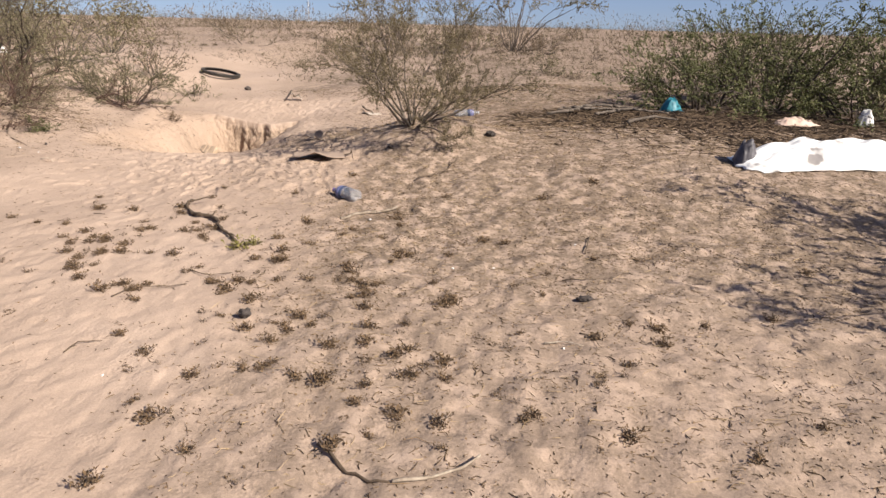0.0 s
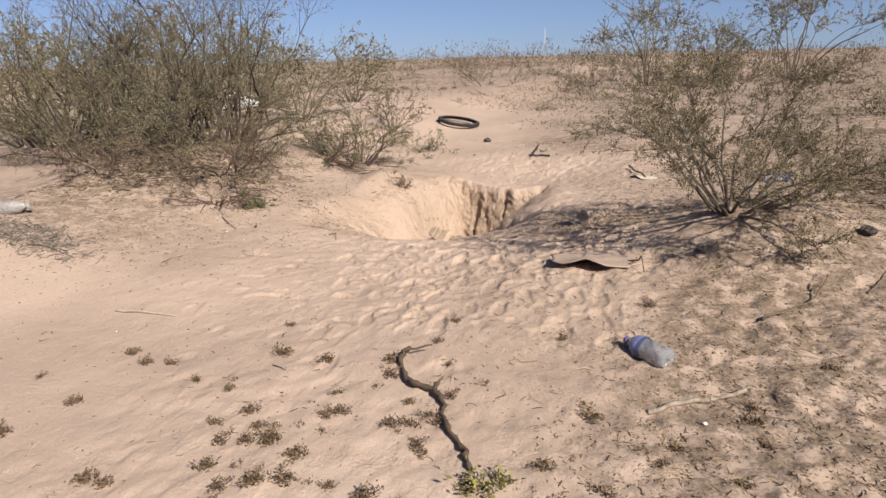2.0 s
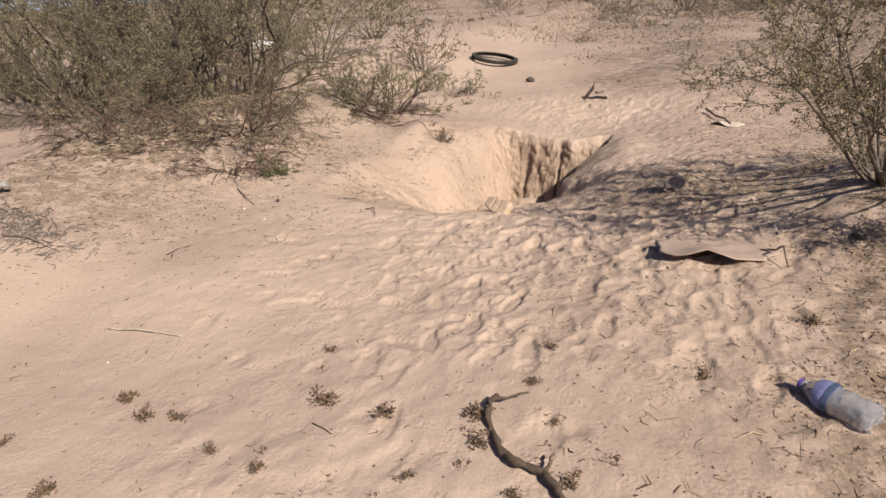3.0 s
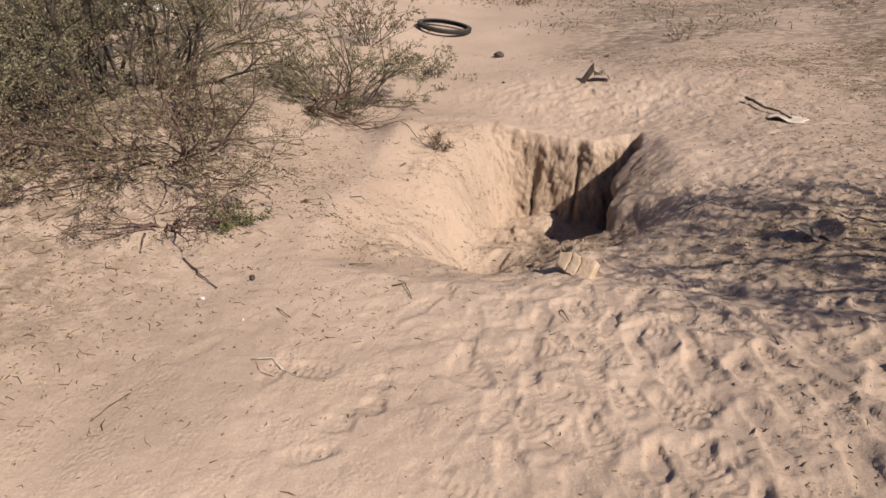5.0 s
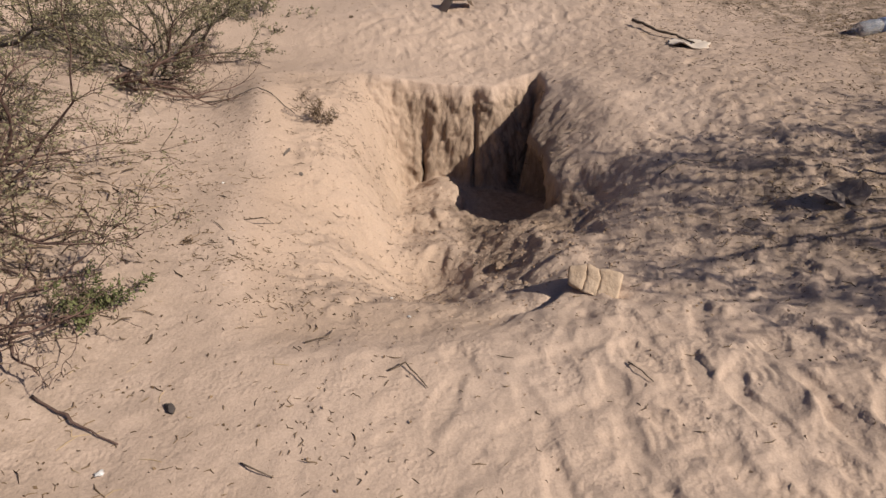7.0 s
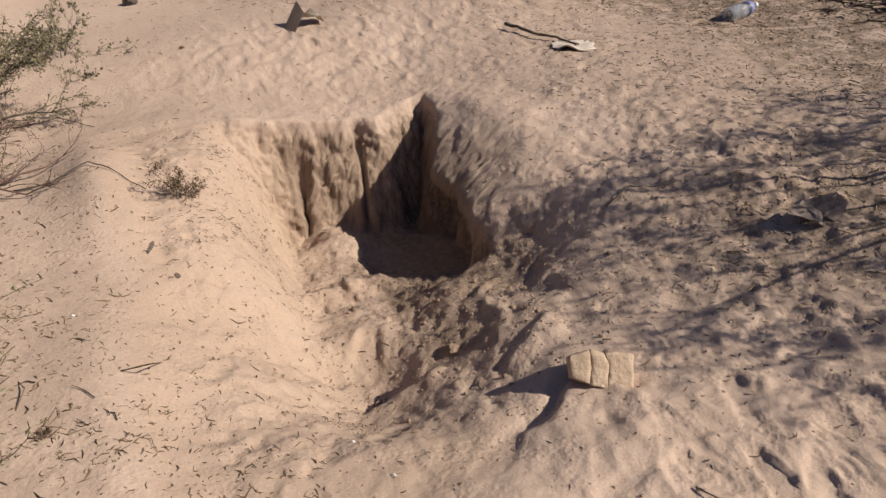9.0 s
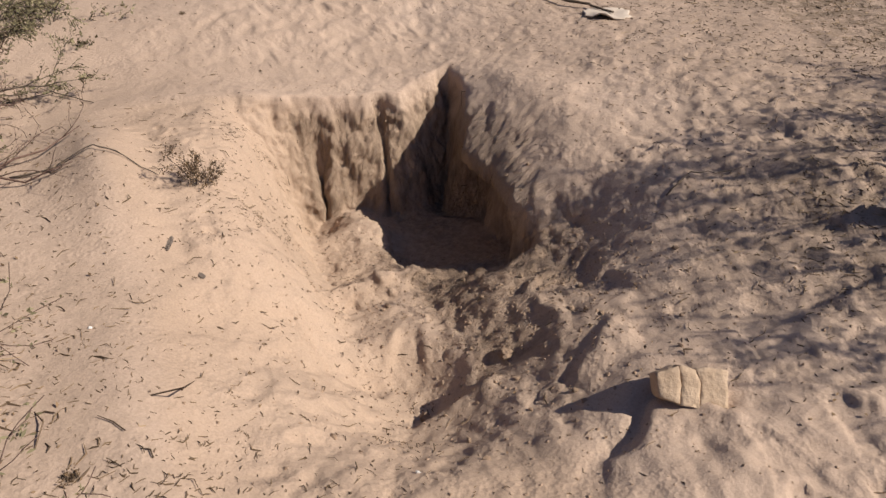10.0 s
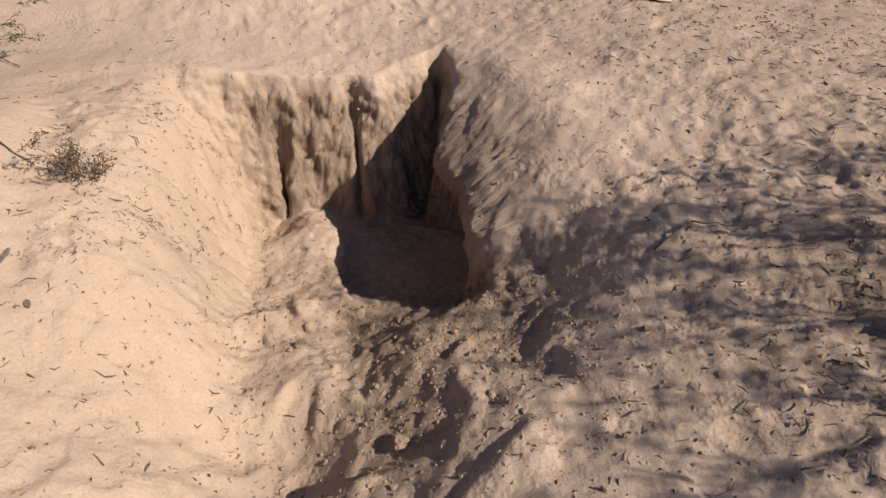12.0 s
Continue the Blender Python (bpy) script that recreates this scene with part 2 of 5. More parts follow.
def facets(x, y, size, seed):
    """Broken ground: cells of uneven size, each a tilted plane with its own height, meeting in sharp steps."""
    x, y = x / size + 0.35 * fbm(x * 4, y * 4, 2, seed), y / size + 0.35 * fbm(x * 4, y * 4, 2, seed + 3)
    xi, yi = np.floor(x).astype(int), np.floor(y).astype(int)
    d1, d2 = np.full(x.shape, 9.0), np.full(x.shape, 9.0)
    h1, h2 = np.zeros(x.shape), np.zeros(x.shape)
    for i in (-1, 0, 1):
        for j in (-1, 0, 1):
            a, b = xi + i, yi + j
            r = [TABLE[(a * 7 + seed * 13 + 31 * k) & 255, (b * 11 + seed * 29 + 57 * k) & 255] for k in range(5)]
            dx, dy = x - a - r[0], y - b - r[1]
            d = np.hypot(dx, dy)
            h = r[2] - 0.5 + 0.9 * (r[3] - 0.5) * dx + 0.9 * (r[4] - 0.5) * dy
            first, second = d < d1, (d >= d1) & (d < d2)
            d2, h2 = np.where(first, d1, np.where(second, d, d2)), np.where(first, h1, np.where(second, h, h2))
            d1, h1 = np.where(first, d, d1), np.where(first, h, h1)
    w = 0.5 + 0.5 * step(0.0, 0.22, d2 - d1)
    return h1 * w + h2 * (1 - w)


def natural_ground(x, y):
    """The lie of the land before anyone dug."""
    near = 0.10 * step(4.5, 8.5, y) - 0.09 * (1 - step(1.0, 4.2, y)) * step(-6, -1, -np.abs(x)) - 0.03
    h = near
    h = h - 0.19 * hump(x, y, -2.65, 9.1, 1.15, 1.5)
    h = h + 0.09 * hump(x, y, -2.0, 9.35, 0.28, 0.5) + 0.16 * hump(x, y, -3.75, 9.35, 0.32, 0.45) + 0.06 * hump(x, y, -3.4, 10.05, 0.25, 0.2)
    h = h + 0.30 * hump(x, y, -0.05, 7.45, 0.80, 0.85)
    h = h + 0.15 * step(0.0, 2.2, x) * step(3.8, 6.3, y)
    h = h + 0.34 * step(4.2, 6.3, -x) + 0.22 * hump(x, y, -5.4, 8.7, 1.15, 1.3)
    h = h + 0.12 * hump(x, y, -3.75, 9.6, 0.45, 0.5)
    h = h + 0.075 * step(-2.4, -1.2, x) * step(4.6, 6.4, y) + 0.06 * step(2.9, 3.9, -x) * step(5.0, 6.0, y) * (1 - step(7.6, 8.6, y))
    h = h + 0.08 * step(10.4, 11.5, y) + 0.10 * step(12.5, 15.5, y)
    h = h + 0.10 * hump(x, y, -5.8, 13.9, 1.2, 1.5)
    far = step(16, 40, np.hypot(x, y))
    h = h + far * (0.5 * fbm(x * 0.07, y * 0.07, 3, 3) + 0.1)
    h = h + (0.05 + 0.1 * far) * fbm(x * 0.55, y * 0.55, 3, 7)
    return h


def dug_floor(x, y):
    """Floor and walls of the hole and of the trampled ramp that leads down to it."""
    wx = x + 0.05 * fbm(x * 2.5, y * 2.5, 3, 11) + 0.018 * fbm(x * 14, y * 14, 3, 12)
    wy = y + 0.05 * fbm(x * 2.5, y * 2.5, 3, 13) + 0.02 * fbm(x * 14, y * 14, 3, 14)
    floor = np.interp(y, [7.2, 7.5, 8.15, 8.45, 8.85, 8.98, 9.12, 9.6], [0.08, -0.07, -0.34, -0.41, -0.52, -0.56, -0.71, -0.78])
    floor = floor + 0.14 * hump(x, y, -2.90, 9.78, 0.20, 0.22) + 0.05 * fbm(x * 3.2, y * 3.2, 4, 15)
    floor = floor + 0.12 * step(-2.95, -2.6, x) * (1 - step(8.55, 8.95, y))
    floor = floor + 0.10 * step(2.74, 2.90, -x) * step(8.85, 9.0, y) * (1 - step(9.6, 9.8, y))
    floor = floor - 0.16 * step(2.85, 3.25, -x) * (1 - step(8.35, 8.6, y)) * step(7.6, 8.1, y)
    brink = np.interp(y, [9.3, 9.95], [3.53, 3.29]) + 0.10 * np.exp(-((y - 8.5) / 0.25) ** 2) - 0.60 * (1 - step(7.2, 8.1, y))
    soft = np.interp(y, [7.8, 8.4, 8.7, 9.0, 9.9], [0.24, 0.20, 0.14, 0.10, 0.08])
    left = np.interp(y, [8.5, 9.3], [0.03, 0.08]) - np.interp(y, [7.9, 8.4, 8.9, 9.4, 9.75, 9.95], [1.5, 1.85, 2.1, 2.9, 4.0, 4.5]) * soft * np.log1p(np.exp(np.clip((wx + brink) / soft, -30, 30)))
    left = left + 0.05 * fbm(wx * 3.0, wy * 3.0, 3, 17) + 0.010 * np.abs(fbm(wx * 11, wy * 11, 3, 18))
    # the right-hand wall is steep where the hole is deep and eases towards the ramp
    ease = step(8.66, 8.82, y)
    edge = -2.05 - 0.06 * step(9.55, 9.95, y) + 0.025 * np.sin(y * 9.0)
    reach = np.interp(y, [8.9, 9.48, 9.58, 9.95], [0.31, 0.31, 0.2, 0.05]) + 0.025 * vnoise(y * 17, y * 3, 19)
    slab = -0.01 - 0.60 * (edge - wx)
    sheer = -0.01 - 0.60 * reach - 5.5 * (edge - reach - wx)
    right = -smax(-slab, -sheer, 0.03) * ease + np.maximum(0.02 - np.interp(y, [7.8, 8.1, 8.5, 8.7], [0.28, 0.34, 0.95, 1.0]) * (-1.97 - wx), -0.13 - 0.42 * (-1.97 - wx)) * (1 - ease)
    # the back wall stands upright at its middle and slumps into the left-hand slope
    upright = step(-3.42, -3.0, x)
    back_line = np.interp(x, [-3.6, -3.3, -3.0, -2.7, -2.5, -2.2, -1.9], [10.05, 10.06, 10.07, 10.01, 9.98, 10.08, 10.1])
    below = back_line - wy
    notch = 0.06 * np.exp(-((x + 3.0 + 0.5 * (below - 0.1)) / 0.026) ** 2) * step(0.02, 0.07, below) + 0.045 * np.exp(-((x + 2.61 + 0.25 * below) / 0.017) ** 2) * step(-0.01, 0.02, below)
    back = -0.07 - (1.15 + 2.4 * upright) * (back_line + 0.05 * fbm(x * 5, y * 5, 3, 16) + notch * upright - wy)
    return smax(smax(smax(floor, left, 0.09), right, 0.03), back, 0.03), floor


def spaced(bands, outer, growth):
    """Grid lines: fine inside the bands, ever wider outside, out to the horizon."""
    v = [bands[0][0]]
    for a, b, s in bands:
        k = max(1, round((b - a) / s))
        v += [a + (b - a) * (i + 1) / k for i in range(k)]
    s = bands[-1][2]
    while v[-1] < outer:
        s *= growth
        v.append(v[-1] + s)
    s, low = bands[0][2], []
    w = v[0]
    while w > -outer:
        s *= growth
        w -= s
        low.append(w)
    return np.array(low[::-1] + v)


GX = spaced([(-7.0, -4.4, 0.05), (-4.4, -3.8, 0.02), (-3.8, -2.4, 0.010), (-2.4, -2.1, 0.008), (-2.1, -0.9, 0.0115), (-0.9, 0.6, 0.02), (0.6, 2.4, 0.035), (2.4, 4.5, 0.06)], 2500.0, 1.13)
GY = spaced([(0.8, 4.4, 0.028), (4.4, 5.4, 0.025), (5.4, 7.5, 0.0115), (7.5, 8.6, 0.014), (8.6, 9.7, 0.0105), (9.7, 9.85, 0.008), (9.85, 10.12, 0.0036), (10.12, 10.3, 0.0125), (10.3, 11.6, 0.024), (11.6, 16.5, 0.06)], 2500.0, 1.13)
MX, MY = np.meshgrid(GX, GY)
NATURAL = natural_ground(MX, MY)
DUG, FLOOR = dug_floor(MX, MY)
inside = step(-4.1, -3.8, MX) * step(1.4, 1.7, -MX) * step(7.2, 7.45, MY) * step(-10.6, -10.4, -MY)
GAP = NATURAL - DUG
ROUND = 0.10 - 0.07 * np.maximum(step(-2.75, -2.4, MX) * step(8.6, 8.95, MY), step(-3.4, -3.1, MX) * step(9.6, 9.75, MY))
CUT = np.clip(0.5 * (GAP + np.sqrt(GAP ** 2 + ROUND ** 2)) - 0.12 * ROUND, 0, None) * inside * step(-0.4, -0.1, GAP)
HEIGHT = NATURAL - CUT
# thrown-up rims, trampled lumps, ripples
mid = step(3.8, 4.8, MY) * step(-13.5, -11.5, -MY) * step(-6.5, -5.0, MX) * step(-2.2, -0.4, -MX)
trampled = np.clip(hump(MX, MY, -1.9, 7.0, 1.7, 1.5) + hump(MX, MY, -2.2, 10.9, 1.5, 0.8) + 0.8 * hump(MX, MY, -1.2, 8.8, 1.0, 1.2), 0, 1)
HEIGHT += mid * ((0.006 + 0.006 * step(-3.4, -2.9, MX)) * fbm(MX * 6, MY * 6, 4, 21) + 0.004 * fbm(MX * 15, MY * 15, 3, 27) + trampled * (0.016 * fbm(MX * 3.0, MY * 3.0, 3, 22) + 0.008 * fbm(MX * 9.5, MY * 9.5, 3, 24)))
# hummocky soil where litter gathers
soil = step(-1.3, -0.2, MX) * step(-4.4, -3.2, -MX) * step(0.8, 1.3, MY) * (1 - step(6.2, 7.2, MY)) + 0.5 * step(-3.6, -2.6, MX) * (1 - step(-1.3, -0.2, MX)) * step(0.8, 1.3, MY) * (1 - step(4.4, 5.2, MY))
HEIGHT += soil * (0.03 * fbm(MX * 5.5, MY * 5.5, 3, 36) + 0.014 * fbm(MX * 13, MY * 13, 2, 37))
j0, j1 = np.searchsorted(GY, [0.8, 7.2])
i0, i1 = np.searchsorted(GX, [-3.6, 4.4])
win = (slice(j0, j1), slice(i0, i1))
HEIGHT[win] += soil[win] * (0.014 * facets(MX[win], MY[win], 0.10, 8) + 0.008 * facets(MX[win], MY[win], 0.05, 9))
# a crusted shelf of sand under the ochre stone, undercut on one side
HEIGHT -= 0.06 * hump(MX, MY, -2.68, 7.48, 0.24, 0.17)
HEIGHT += 0.012 * step(-2.98, -2.84, MX) * step(2.35, 2.62, -MX) * step(7.20, 7.34, MY + 0.25 * (MX + 2.7)) * step(-7.72, -7.52, -MY)
CREST = MY - (7.50 + 0.10 * np.exp(-((MX + 2.70) / 0.10) ** 2) - 0.05 * step(-2.66, -2.56, MX) + 0.02 * fbm(MX * 9, MY * 9, 3, 33))
LIP = step(-3.02, -2.92, MX) * step(2.50, 2.58, -MX)
HEIGHT += LIP * (0.022 * step(-0.22, 0.0, CREST) * (1 - step(0.0, 0.025, CREST)) - 0.016 * np.exp(-((CREST - 0.045) / 0.03) ** 2))
COMBED = step(-2.55, -2.35, MX) * step(8.68, 8.9, MY) * step(-9.98, -9.8, -MY)


RAMP = step(0.03, 0.12, CUT) * step(-3.2, -2.95, MX) * step(7.5, 7.8, MY) * step(-9.25, -8.95, -MY)
SHADY = np.clip(1.2 * hump(MX, MY, -1.55, 8.45, 0.85, 1.0), 0, 1) * (1 - RAMP) * (1 - COMBED)
RUBBLE = step(0.05, 0.2, CUT) * (1 - COMBED) * step(-3.3, -3.0, MX)
i0, i1 = np.searchsorted(GX, [-4.4, 0.6])
j0, j1 = np.searchsorted(GY, [5.2, 12.6])
win = (slice(j0, j1), slice(i0, i1))
wx, wy = MX[win], MY[win]
HEIGHT[win] += (RAMP[win] * (0.022 * facets(wx, wy, 0.17, 1) + 0.014 * facets(wx, wy, 0.065, 2))
                + SHADY[win] * (0.014 * facets(wx, wy, 0.15, 3) + 0.010 * facets(wx, wy, 0.055, 4))
                + np.maximum(RUBBLE, SHADY)[win] * 0.008 * facets(wx, wy, 0.032, 5)
                + (trampled * (1 - step(0.02, 0.06, CUT)))[win] * (0.012 * facets(wx, wy, 0.12, 6) + 0.010 * facets(wx, wy, 0.045, 7)))


# crumbled, pocked sand on the side that slopes in gently
BANK = step(-4.0, -3.75, MX) * step(3.05, 3.25, -MX) * step(7.3, 7.7, MY) * step(-10.1, -9.8, -MY)
HEIGHT[win] += BANK[win] * (0.009 * facets(wx, wy, 0.10, 11) + 0.009 * facets(wx, wy, 0.045, 12) - 0.010 * step(0.22, 0.34, vnoise(wx * 17, wy * 17, 47)))


def press(cx, cy, turn, length, width, depth, tread, worn=0.0):
    """One shoe print: a flattened, sunk sole with a deeper heel, crisp sides and a broken rim of pushed-up sand."""
    i0, i1 = np.searchsorted(GX, [cx - 0.3, cx + 0.3])
    j0, j1 = np.searchsorted(GY, [cy - 0.3, cy + 0.3])
    old = HEIGHT[j0:j1, i0:i1]
    X, Y = MX[j0:j1, i0:i1] - cx, MY[j0:j1, i0:i1] - cy
    u, v = X * math.cos(turn) + Y * math.sin(turn), -X * math.sin(turn) + Y * math.cos(turn)
    waist = width * (0.88 + 0.16 * np.cos((u / length + 0.12) * 2 * math.pi * 1.1))
    r = np.sqrt((u / (length / 2)) ** 4 + (v / (waist / 2)) ** 4) ** 0.5
    r = r + (0.10 + 0.2 * worn) * vnoise(X * 18 + cx * 31, Y * 18 + cy * 17, 25)
    near = r < 1.2
    if near.sum() < 8:
        return
    fit = np.linalg.lstsq(np.stack([np.ones(near.sum()), X[near], Y[near]], axis=1), old[near], rcond=None)[0]
    level = fit[0] + fit[1] * X + fit[2] * Y
    zigzag = np.sin(u * 2 * math.pi / 0.034 + 1.6 * np.cos(v * 2 * math.pi / 0.05))
    rings = np.sin(np.hypot(u - 0.05, v) * 2 * math.pi / 0.03)
    bars = min(tread, 1) * 0.0035 * (1 - step(0.75, 0.95, r)) * (rings if tread > 1 else zigzag)
    sole = level + 0.45 * (old - level) - depth * (0.75 + 0.5 * step(-0.3, 0.4, u / length)) + bars
    k = 1 - step(0.80 - 0.6 * worn, 1.04 + 0.1 * worn, r)
    rim = (0.36 - 0.2 * worn) * depth * np.exp(-((r - 1.16) / (0.13 + 0.15 * worn)) ** 2) * np.clip(0.45 + 1.3 * vnoise(X * 16 + cx * 9, Y * 16, 29), 0, 1)
    HEIGHT[j0:j1, i0:i1] = old * (1 - k) + sole * k + rim * (1 - k)


prints = random.Random(31)
for cx, cy, sx, sy, count, sharp, worn in ((-1.75, 6.35, 0.75, 0.6, 190, 0.55, 0.3), (-2.7, 6.3, 0.5, 0.55, 60, 0.5, 0.5), (-0.9, 7.0, 0.4, 0.5, 24, 0.4, 0.35), (-2.1, 7.15, 0.5, 0.25, 36, 0.4, 0.3),
                                           (-2.2, 10.9, 0.9, 0.35, 90, 0.1, 0.75), (-1.2, 9.4, 0.5, 0.5, 22, 0.3, 0.9),
                                           (-1.7, 8.2, 0.35, 0.4, 12, 0.5, 0.3), (-2.6, 12.0, 0.9, 0.6, 40, 0.1, 0.9)):
    for _ in range(count):
        px, py = prints.gauss(cx, sx), prints.gauss(cy, sy)
        if (px > -3.3 or py < 7.3) and not (7.9 < py < 10.25 and -3.4 < px < -1.85) and math.hypot(px + 2.68, py - 7.5) > 0.2:
            heel = prints.random() < 0.4
            press(px, py, prints.gauss(1.75, 0.75), prints.uniform(0.09, 0.15) if heel else prints.uniform(0.22, 0.3), prints.uniform(0.08, 0.12),
                  prints.uniform(0.006, 0.0135) * (1 - 0.35 * worn), (prints.random() < sharp) * prints.choice((1, 1, 2)), min(1.0, max(0.0, prints.gauss(worn, 0.2))))
# the latest prints, one clear of the other, on top of the trodden ones
latest = []
while len(latest) < 46:
    px, py = prints.uniform(-2.7, -0.75), prints.uniform(5.45, 7.35)
    if px + 0.55 * (py - 5.45) > -2.35 and all(math.hypot(px - qx, 0.75 * (py - qy)) > 0.155 for qx, qy in latest) and math.hypot(px + 2.68, py - 7.5) > 0.25:
        latest.append((px, py))
        press(px, py, prints.gauss(1.85, 0.3), prints.uniform(0.2, 0.28), prints.uniform(0.085, 0.115), prints.uniform(0.008, 0.0145), (prints.random() < 0.6) * prints.choice((1, 1, 2)), prints.uniform(0.0, 0.25))
# deep prints on the way down into the hole
press(-3.15, 8.47, 1.05, 0.34, 0.16, 0.016, 0, 0.5)
press(-2.88, 8.12, 2.1, 0.30, 0.17, 0.014, 0, 0.2)
press(-2.52, 8.42, 0.5, 0.28, 0.12, 0.008, 1, 0.3)


def ground_z(x, y):
    i, j = int(np.clip(np.searchsorted(GX, x) - 1, 0, len(GX) - 2)), int(np.clip(np.searchsorted(GY, y) - 1, 0, len(GY) - 2))
    a, b = (x - GX[i]) / (GX[i + 1] - GX[i]), (y - GY[j]) / (GY[j + 1] - GY[j])
    return float((HEIGHT[j, i] * (1 - a) + HEIGHT[j, i + 1] * a) * (1 - b) + (HEIGHT[j + 1, i] * (1 - a) + HEIGHT[j + 1, i + 1] * a) * b)


def litter_at(x, y):
    """How thickly the ground is strewn with dead leaves and twigs, 0 to 1; also holds some painted bush shade."""
    wob = 0.5 * fbm(x * 0.8, y * 0.8, 3, 41)
    right = step(-1.35, -0.25, x + wob - 0.10 * (y - 5) + 0.3 * np.exp(-((y - 5.2) / 0.7) ** 2))
    right = np.maximum(right, 0.32 * step(-2.1, -1.3, x + wob) * step(4.2, 5.2, y))
    right = right * (1 - 0.75 * step(6.6, 7.4, y) * step(1.0, 1.8, -x))
    # The first two humps also brown the creosote's shade through the soil colour.
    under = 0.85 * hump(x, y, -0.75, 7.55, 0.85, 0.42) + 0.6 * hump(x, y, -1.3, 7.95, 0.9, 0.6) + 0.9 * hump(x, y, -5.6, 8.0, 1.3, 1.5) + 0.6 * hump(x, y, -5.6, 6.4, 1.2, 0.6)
    # Dark soil past the sheet; second hump paints an unseen bush's shade as humus.
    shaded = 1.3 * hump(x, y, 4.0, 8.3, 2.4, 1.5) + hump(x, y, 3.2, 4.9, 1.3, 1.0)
    beyond = (0.45 + 0.5 * step(-0.1, 0.2, fbm(x * 0.5, y * 0.9, 3, 43))) * step(11.2, 13.0, y + 0.5 * (x + 2)) * step(-3.6, -2.4, x)
    scrub = (0.55 + 0.45 * step(-0.15, 0.15, fbm(x * 0.25, y * 0.5, 3, 44))) * step(17, 23, y + 0.8 * wob)
    right = right * (0.62 + 0.38 * step(2.8, 4.6, y))
    return np.clip(np.maximum.reduce([right, shaded, under, beyond, scrub]), 0, 1)


def build_ground():
    ny, nx = MX.shape
    me = bpy.data.meshes.new("ground")
    me.vertices.add(nx * ny)
    # crumbling walls: push steep dug faces in and out along their normals
    gy, gx = np.gradient(HEIGHT, GY, GX)
    steep = np.hypot(gx, gy)
    amount = step(8.5, 8.75, MY) * step(0.3, 1.1, steep) * step(0.03, 0.10, CUT) * step(-3.5, -3.2, MX)
    rough = np.zeros(MX.shape)
    for j, i in zip(*np.nonzero(amount > 0.01)):
        p = Vector((MX[j, i], MY[j, i], HEIGHT[j, i] * 0.7))
        q = p + Vector((noise.noise(p * 9), noise.noise(p * 9 + Vector((5, 0, 0))), noise.noise(p * 9 + Vector((0, 5, 0))))) * 0.03
        near = noise.voronoi(q * 10)[0]
        rough[j, i] = 0.030 * noise.fractal(q * 6, 0.8, 2.1, 5) + 0.014 * noise.fractal(q * 21, 0.6, 2.1, 3) + 0.02 * (min(near[1] - near[0], 0.25) - 0.12)
    # the right-hand slab is combed by the spade into streaks that run down it
    combed = COMBED
    warp = 0.03 * fbm(MX * 6, MY * 6, 3, 83)
    along = MY - 0.45 * MX + warp
    streaks = 0.006 * vnoise(along * 9, MX * 4.0, 81) + 0.006 * vnoise(along * 21, MX * 7.0, 82) + 0.009 * vnoise(along * 42, MX * 14.0, 84) + 0.008 * fbm(MX * 17, MY * 17, 3, 85)
    amount = np.maximum(amount, combed * step(0.2, 0.5, steep) * step(0.02, 0.06, CUT))
    rough = rough * (1 - combed) + streaks * combed
    push = amount * rough / np.sqrt(1 + steep ** 2)
    # the slab overhangs: below its edge the wall and the floor's end run on under it
    cave = 0.24 * step(-2.80, -2.42, MX) * step(0.27, 0.44, -HEIGHT) * step(8.84, 9.0, MY) * step(-9.75, -9.55, -MY)
    co = np.stack([MX - gx * push + cave, MY - gy * push, HEIGHT + push], axis=-1)
    me.vertices.foreach_set("co", co.reshape(-1).astype(np.float32))
    a = (np.arange(ny - 1)[:, None] * nx + np.arange(nx - 1)[None, :]).reshape(-1)
    q = np.stack([a, a + 1, a + nx + 1, a + nx], axis=1).astype(np.int32)
    me.loops.add(q.size)
    me.loops.foreach_set("vertex_index", q.reshape(-1))
    me.polygons.add(len(q))
    me.polygons.foreach_set("loop_start", np.arange(0, q.size, 4, dtype=np.int32))
    me.polygons.foreach_set("use_smooth", np.ones(len(q), dtype=bool))
    me.update(calc_edges=True)
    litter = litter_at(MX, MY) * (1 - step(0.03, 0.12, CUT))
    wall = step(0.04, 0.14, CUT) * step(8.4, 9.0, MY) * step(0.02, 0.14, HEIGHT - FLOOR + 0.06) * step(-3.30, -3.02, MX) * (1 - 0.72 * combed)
    # Floor mask spares the sunlit left side; darkens ramp for the bush's shade too.
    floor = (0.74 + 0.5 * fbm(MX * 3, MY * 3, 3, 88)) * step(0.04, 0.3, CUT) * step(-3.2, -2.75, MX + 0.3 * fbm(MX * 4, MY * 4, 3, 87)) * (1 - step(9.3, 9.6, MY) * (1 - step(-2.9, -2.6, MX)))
    for name, values in (("litter", litter), ("subsoil_shade", np.clip(np.maximum(0.72 * wall, floor), 0, 1)), ("slope_tone", step(0.0, 0.06, CUT) * step(-0.06, 0.2, -2.95 - MX)), ("combed", combed * step(0.02, 0.08, CUT))):
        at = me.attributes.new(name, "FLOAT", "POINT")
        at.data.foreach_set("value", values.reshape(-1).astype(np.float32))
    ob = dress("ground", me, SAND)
    tagged(ob, "pale pinkish desert sand, trampled, with a dug hole and shoe prints", "ground", kind="structure")


build_ground()


# ---------------------------------------------------------------- shrubs
def thing(name, label, category, place=None, group="", kind=""):
    ob = new(name)
    ob.empty_display_size = 0.1
    if place is not None:
        ob.matrix_basis = place
    return tagged(ob, label, category, group, kind)


